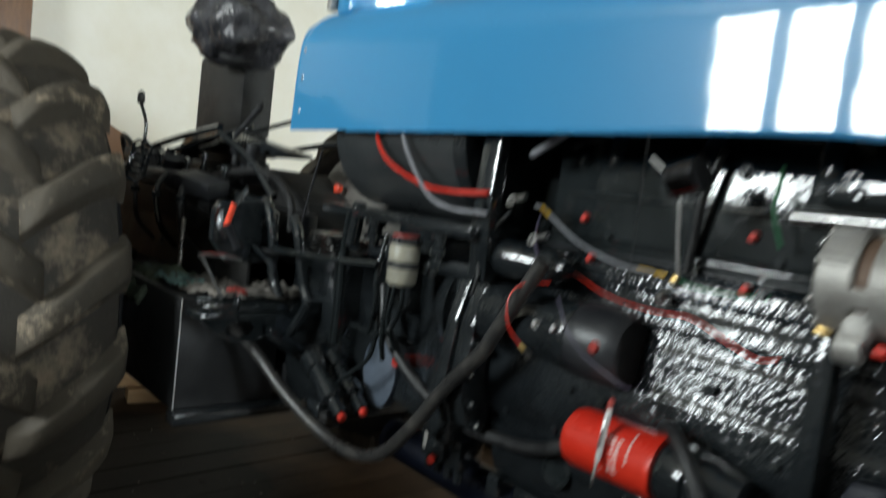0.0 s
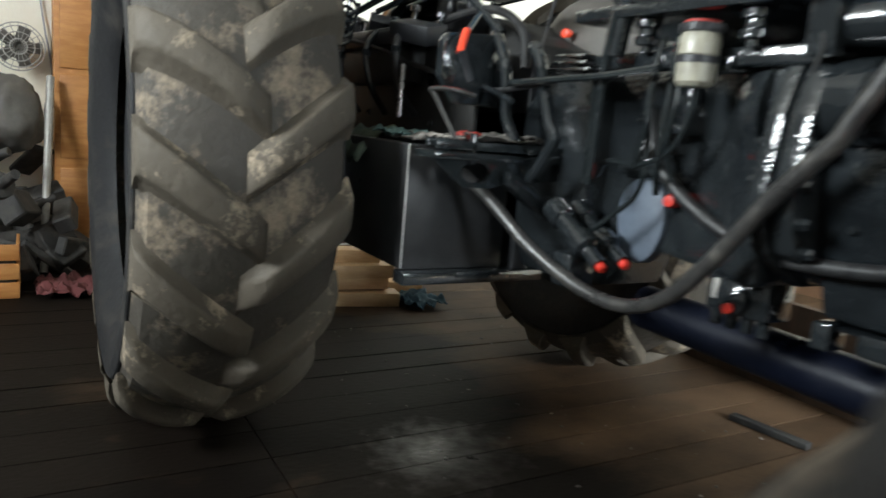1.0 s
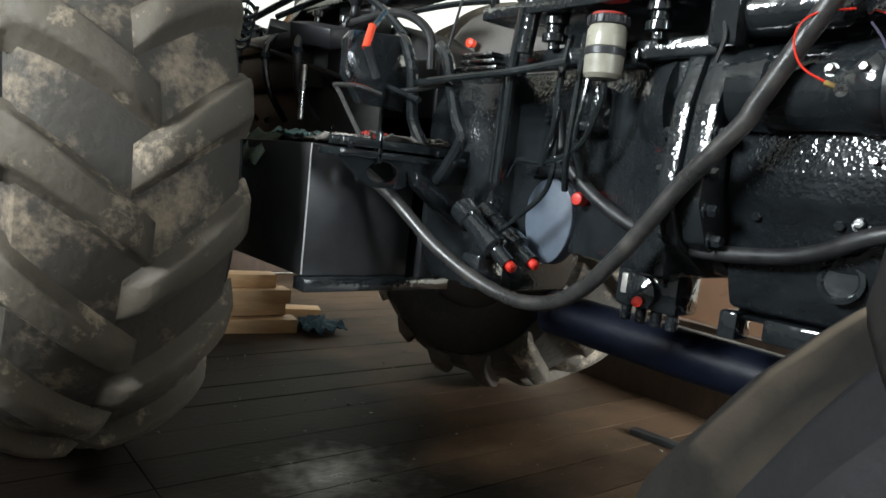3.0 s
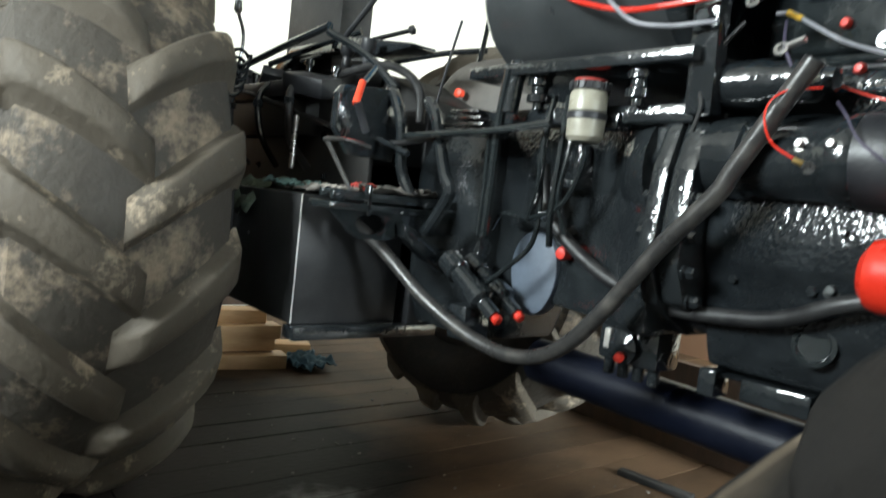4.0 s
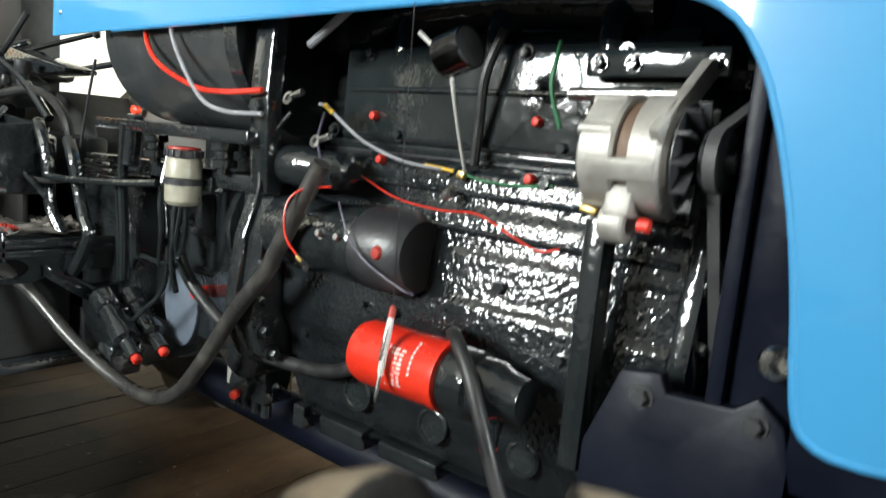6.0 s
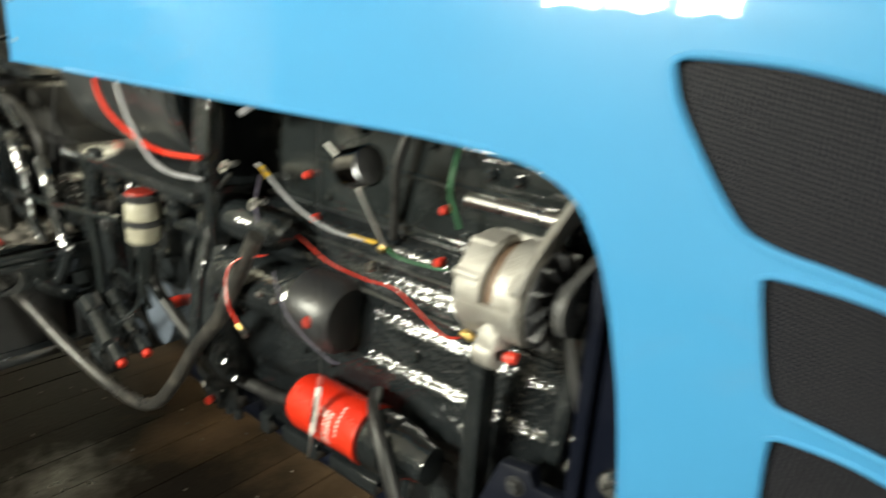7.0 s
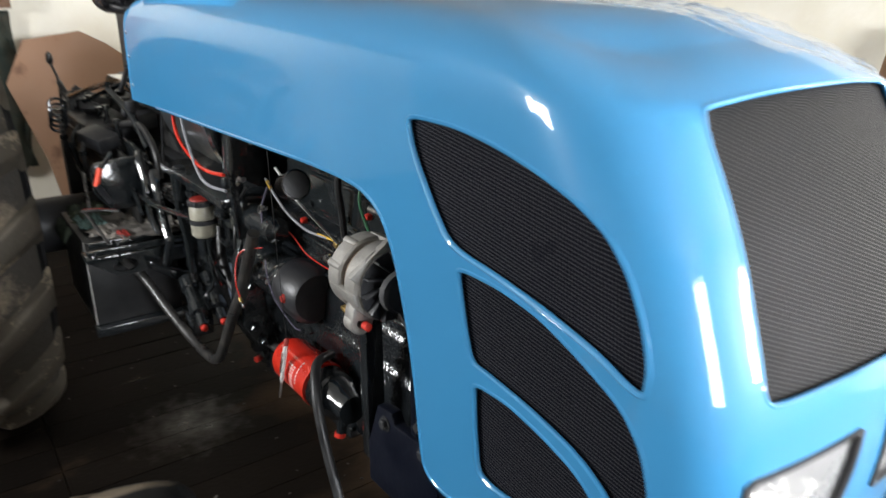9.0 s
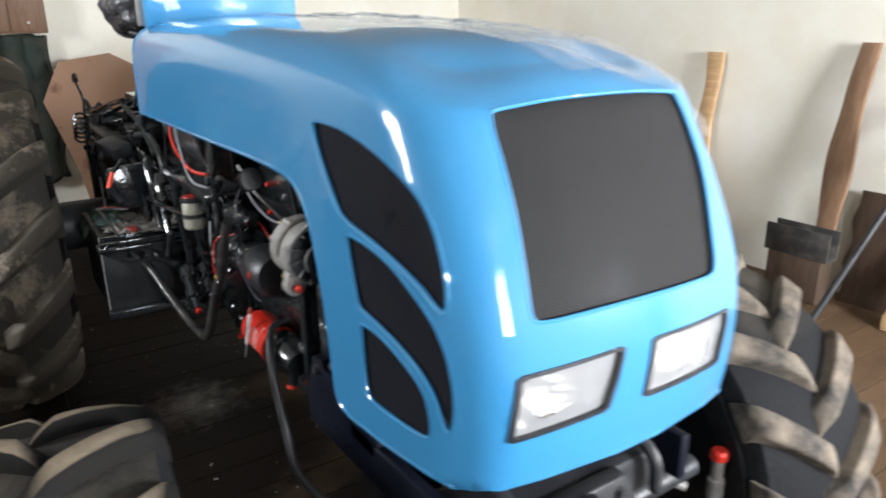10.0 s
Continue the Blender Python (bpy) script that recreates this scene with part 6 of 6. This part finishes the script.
for x0, x1, z1, lean, m, lab in ((-1.0, -0.85, 1.65, 0.22, OLDWOOD, "rough brown plank with a wavy edge leaning on the wall"), (-2.05, -1.93, 1.55, 0.15, PINE, "narrow pale plank leaning on the wall"), (-0.80, -0.36, 0.74, 0.10, DARKWOOD, "short dark brown board leaning on the wall"), (-0.40, -0.15, 0.62, 0.36, PINE, "pale pine board leaning on the wall")):
    k = 18
    wave = 0.045 if lab.startswith("rough") else 0.0
    poly = [(x0 + 0.013 * math.sin(i * 0.9 + x0 * 9) - wave * math.exp(-((i / k - 0.62) / 0.13) ** 2) + wave * 0.9 * i / k, z1 * i / k) for i in range(k + 1)] + [(x1 + 0.011 * math.sin(i * 0.7 + x0 * 5), z1 * i / k) for i in range(k, -1, -1)]
    ob = part("plank", prism(poly, "y", -0.015, 0.015, 0.002), m)
    ob.matrix_world = Matrix.Translation((0, Y1 - 0.03 - lean, 0)) @ Matrix.Rotation(-math.atan2(lean - 0.02, z1), 4, "X")
    tagged(ob, lab, "plank", "planks leaning on the wall")
ob = part("channel_beam", prism([(4.93, 0.30), (5.06, 0.30), (5.06, 0.49), (5.045, 0.49), (5.045, 0.315), (4.945, 0.315), (4.945, 0.485), (4.93, 0.485)], "x", -1.22, -0.79, 0.002), DARKJUNK)
tagged(ob, "dark rusty steel channel lying along the wall", "beam")
ob = part("beam_support", span((-1.19, 4.93, 0.0), (-0.82, 5.07, 0.30), 0.01), DARKWOOD)
tagged(ob, "brown timber under the steel channel", "timber")
ob = part("pole", cyl((-0.62, 4.45, 0.0), (-0.35, 5.2, 1.35), 0.02, 0.003, 12), SATIN)
tagged(ob, "thin dark steel pole leaning on the wall", "pole")

# dark strip added where the wall foot has to look dark past the tyre
ob = part("baseboard", span((X0 + 0.001, 1.3, 0.0), (X0 + 0.03, Y1 - 0.02, 0.24), 0.004), DARKWOOD)
tagged(ob, "dark brown strip added low along the end wall", "baseboard", kind="structure")
# junk beyond the rear wheel
shelf = part("wooden_cabinet", span((-5.38, 0.24, 0.0), (-5.02, 0.66, 2.25), 0.006), ORANGEWOOD)
for z in (0.06, 0.62, 1.16, 1.70):
    part("door_panel", span((-5.025, 0.27, z), (-5.008, 0.63, z + 0.5), 0.008), ORANGEWOOD, shelf)
tagged(shelf, "tall orange-brown wooden cabinet against the wall", "cabinet")
wall_box = part("wall_cabinet", span((-5.398, 0.70, 1.72), (-5.16, 1.215, 2.42), 0.006), BROWNVENEER)
for y in (0.71, 0.965):
    door = part("door", span((-5.165, y, 1.735), (-5.147, y + 0.245, 2.40), 0.004), BROWNVENEER, wall_box)
    part("handle", cyl((-5.15, y + 0.12, 1.80), (-5.125, y + 0.12, 1.80), 0.012, 0.003, 12), ALU, door)
tagged(wall_box, "brown wooden wall cabinet with two small doors", "cabinet")
bm = bmesh.new()
n, k = 26, 34
grid = []
for j in range(k + 1):
    v = j / k
    row = []
    for i in range(n + 1):
        u = i / n
        fold = 0.030 * math.sin(u * 17 + 2.2 * v + 1.6 * noise.noise(Vector((u * 2, v * 3, 4))))
        row.append(bm.verts.new((-5.30 + fold * (0.4 + v) + 0.045 * noise.fractal(Vector((u * 3, v * 5, 9)), 0.8, 2, 4), 0.74 + 0.47 * u + 0.03 * noise.noise(Vector((v * 4, u, 2))), 1.70 - 1.15 * v + 0.05 * noise.noise(Vector((u * 4, 1, 1))) * v)))
    grid.append(row)
for j in range(k):
    for i in range(n):
        bm.faces.new((grid[j][i], grid[j + 1][i], grid[j + 1][i + 1], grid[j][i + 1]))
coat = part("work_coat", bm, GREENCLOTH, None, sharp=1.4)
so = coat.modifiers.new("thickness", "SOLIDIFY")
so.thickness, so.offset = 0.05, -1
part("coat_hook", tube([(-5.395, 0.97, 1.68), (-5.30, 0.97, 1.67), (-5.26, 0.97, 1.69)], 0.006, 8, 4), ALU, coat)
tagged(coat, "dark green work coat hanging below the wall cabinet", "coat")
random.seed(31)
bm = bmesh.new()
for k in range(90):
    u = random.random()
    x, y, z = random.uniform(-5.1, -4.35), random.uniform(-0.75, 0.42), 0.08 + 0.62 * u * u
    box((x - 0.25 * u, y - 0.15 * u, z), (random.uniform(0.08, 0.32), random.uniform(0.05, 0.2), random.uniform(0.03, 0.16)), 0.008, (random.uniform(-40, 40), random.uniform(-40, 40), random.uniform(0, 180)), bm, 1)
    if k % 6 == 0:
        revolve((x, y, z), (x + random.uniform(-1, 1), y + random.uniform(-1, 1), z + 0.4), [(0, 0.02), (0.02, 0.07), (0.06, 0.07), (0.07, 0.03), (0.22, 0.025)], 14, bm)
ob = part("scrap_heap", bm, DARKJUNK)
tagged(ob, "heap of dark dusty machine scrap by the cabinet", "scrap", kind="stuff")
blob("sack", (-4.95, 0.02, 0.86), (0.17, 0.17, 0.22), GREYCLOTH, "dusty grey sack on the scrap heap", "sack", 6, 0.16, 1.0, 1.6)
blob("sack", (-4.85, -0.28, 0.78), (0.2, 0.17, 0.18), GREYCLOTH, "dusty grey sack on the scrap heap", "sack", 9, 0.16, 1.0, 1.6)
rag("rag", (-4.15, 0.28, 0.0), 0.34, 0.3, mat("dark_red_cloth", (0.09, 0.022, 0.022), 0.9, scale=10, bump=0.003), "dark red cloth on the floor by the scrap", 17, 0.05)
fan = part("table_fan", revolve((-5.41, 0.06, 1.26), (-5.0, 0.06, 1.26), [(0, 0.03), (0.10, 0.03), (0.12, 0.07), (0.2, 0.07), (0.22, 0.02), (0.23, 0)], 20), GREYCLOTH)
tagged(fan, "old grey fan with a wire guard on the wall", "fan")
for k in range(5):
    a = radians(72 * k)
    part("blade", box((-5.17, 0.06 + 0.07 * math.cos(a), 1.26 + 0.07 * math.sin(a)), (0.012, 0.11, 0.07), 0.004, (math.degrees(a), 25, 0)), GREYCLOTH, fan)
for rr in (0.045, 0.085, 0.12, 0.14):
    part("guard_ring", tube([(-5.14 - 0.5 * rr * rr, 0.06 + rr * math.cos(a), 1.26 + rr * math.sin(a)) for a in [2 * math.pi * k / 28 for k in range(28)]], 0.004, 6, 0, closed=True), ALU, fan)
for k in range(20):
    a = 2 * math.pi * k / 20
    part("guard_wire", tube([(-5.14, 0.06 + 0.03 * math.cos(a), 1.26 + 0.03 * math.sin(a)), (-5.15, 0.06 + 0.14 * math.cos(a), 1.26 + 0.14 * math.sin(a))], 0.002, 5, 0), ALU, fan)
cord = part("power_cord", tube([(-5.39, 0.10, 2.0), (-5.385, 0.16, 1.7), (-5.37, 0.20, 1.4), (-5.33, 0.24, 1.1), (-5.0, 0.19, 0.9), (-4.9, 0.22, 0.7)], 0.006, 6, 6), GREYWIRE)
tagged(cord, "thin grey cord hanging along the wall", "cord")
crate = thing("crate", "small orange wooden crate on the floor", "crate", at=(-4.2, -0.12, 0))
for z in (0.0, 0.095, 0.19):
    part("slat", span((-4.06, -0.32, z), (-4.045, 0.06, z + 0.08), 0.004), ORANGEWOOD, crate)
    part("slat", span((-4.36, 0.045, z), (-4.06, 0.06, z + 0.08), 0.004), ORANGEWOOD, crate)
    part("slat", span((-4.36, -0.32, z), (-4.06, -0.305, z + 0.08), 0.004), ORANGEWOOD, crate)
part("crate_base", span((-4.35, -0.30, 0.0), (-4.065, 0.04, 0.2), 0.01), DARKJUNK, crate, "dark scrap inside the crate")
ob = part("pipe_offcut", cyl((-4.6, 0.17, 0.0), (-4.95, 0.22, 1.1), 0.022, 0.003, 14), ALU)
tagged(ob, "grey steel pipe leaning on the cabinet", "pipe")

blob("rusty_scrap", (-1.46, 4.85, 0.13), (0.09, 0.08, 0.13), mat("rust", (0.16, 0.07, 0.04), 0.8, second=(0.05, 0.03, 0.025), scale=9, bump=0.004), "reddish rusty scrap piece on the floor", "scrap", 8, 0.4)
# under the tractor
ob = part("plywood_sheet", box((-2.85, 5.21, 0.40), (1.5, 0.016, 0.84), 0.002, (-7, 0, 0)), PLY)
tagged(ob, "tan plywood sheet leaning low on the far wall", "plywood")
ob = part("board", span((-2.45, 2.95, 0.0), (-1.2, 3.0, 0.40), 0.004), DARKWOOD)
tagged(ob, "dark brown board standing on edge behind the tractor", "board")
ob = part("floor_lath", box((-1.6, 2.49, 0.012), (0.30, 0.045, 0.024), 0.003, (0, 0, 8)), MATTBLACK)
tagged(ob, "dark lath lying on the floor", "lath")
random.seed(21)
bm = bmesh.new()
for k in range(22):
    x, y = random.uniform(-3.2, -0.8), random.uniform(0.8, 2.6)
    s = random.uniform(0.003, 0.008)
    box((x, y, s * 0.25), (s * random.uniform(1, 2.5), s, s * 0.5), 0, (0, 0, random.uniform(0, 180)), bm)
ob = part("wood_chips", bm, CLOTH)
tagged(ob, "pale chips and crumbs scattered on the floor", "debris", kind="stuff")
bm = bmesh.new()
for k in range(160):
    x, y = random.uniform(-3.6, 0.2), random.uniform(0.5, 3.0)
    s = random.uniform(0.002, 0.007)
    box((x, y, s * 0.3), (s * random.uniform(1, 3), s, s * 0.6), 0, (0, 0, random.uniform(0, 180)), bm)
ob = part("floor_dirt", bm, DARKJUNK)
tagged(ob, "dark crumbs of dirt scattered on the floor", "debris", kind="stuff")
bottle = thing("wheel_cylinder", "steel hydraulic fitting with a red cap beside the wheel", "fitting", at=(0.47, 2.05, 0.60))
part("fitting_body", revolve((0.47, 2.05, 0.60), (0.47, 2.05, 1), [(0, 0.02), (0.01, 0.022), (0.06, 0.022), (0.065, 0.016), (0.12, 0.016)], 18), ALU, bottle)
part("cap", revolve((0.47, 2.05, 0.72), (0.47, 2.05, 1), [(0, 0.018), (0.004, 0.023), (0.022, 0.024), (0.03, 0.018), (0.031, 0)], 20), CAPRED, bottle, "red plastic cap")
part("elbow", tube([(0.43, 1.98, 0.64), (0.38, 1.94, 0.66), (0.30, 1.90, 0.68)], 0.014, 10, 4), ALU, bottle)

# floor boards
PITCH = 0.195
meshes = {}
for w, gap in ((PITCH, 0.005), (PITCH, 0.016)):
    me = bpy.data.meshes.new("floor_board")
    bm = box((0, 0, -0.016), (w - gap, 1, 0.032), 0)
    bm.to_mesh(me)
    bm.free()
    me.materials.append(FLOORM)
    meshes[gap] = me
k = 0
x = -2.62 + PITCH * -14
while x < X1:
    for y0, y1 in ((Y0, -0.9), (-0.896, 0.728), (0.733, 3.1), (3.104, Y1)):
        gap = 0.016 if k == 13 else 0.005
        ob = new("floor_board", meshes[gap])
        ob.parent = floor
        ob.location, ob.scale = (x + PITCH / 2, (y0 + y1) / 2, random.uniform(-0.0015, 0.0)), (1, y1 - y0, 1)
    x += PITCH
    k += 1
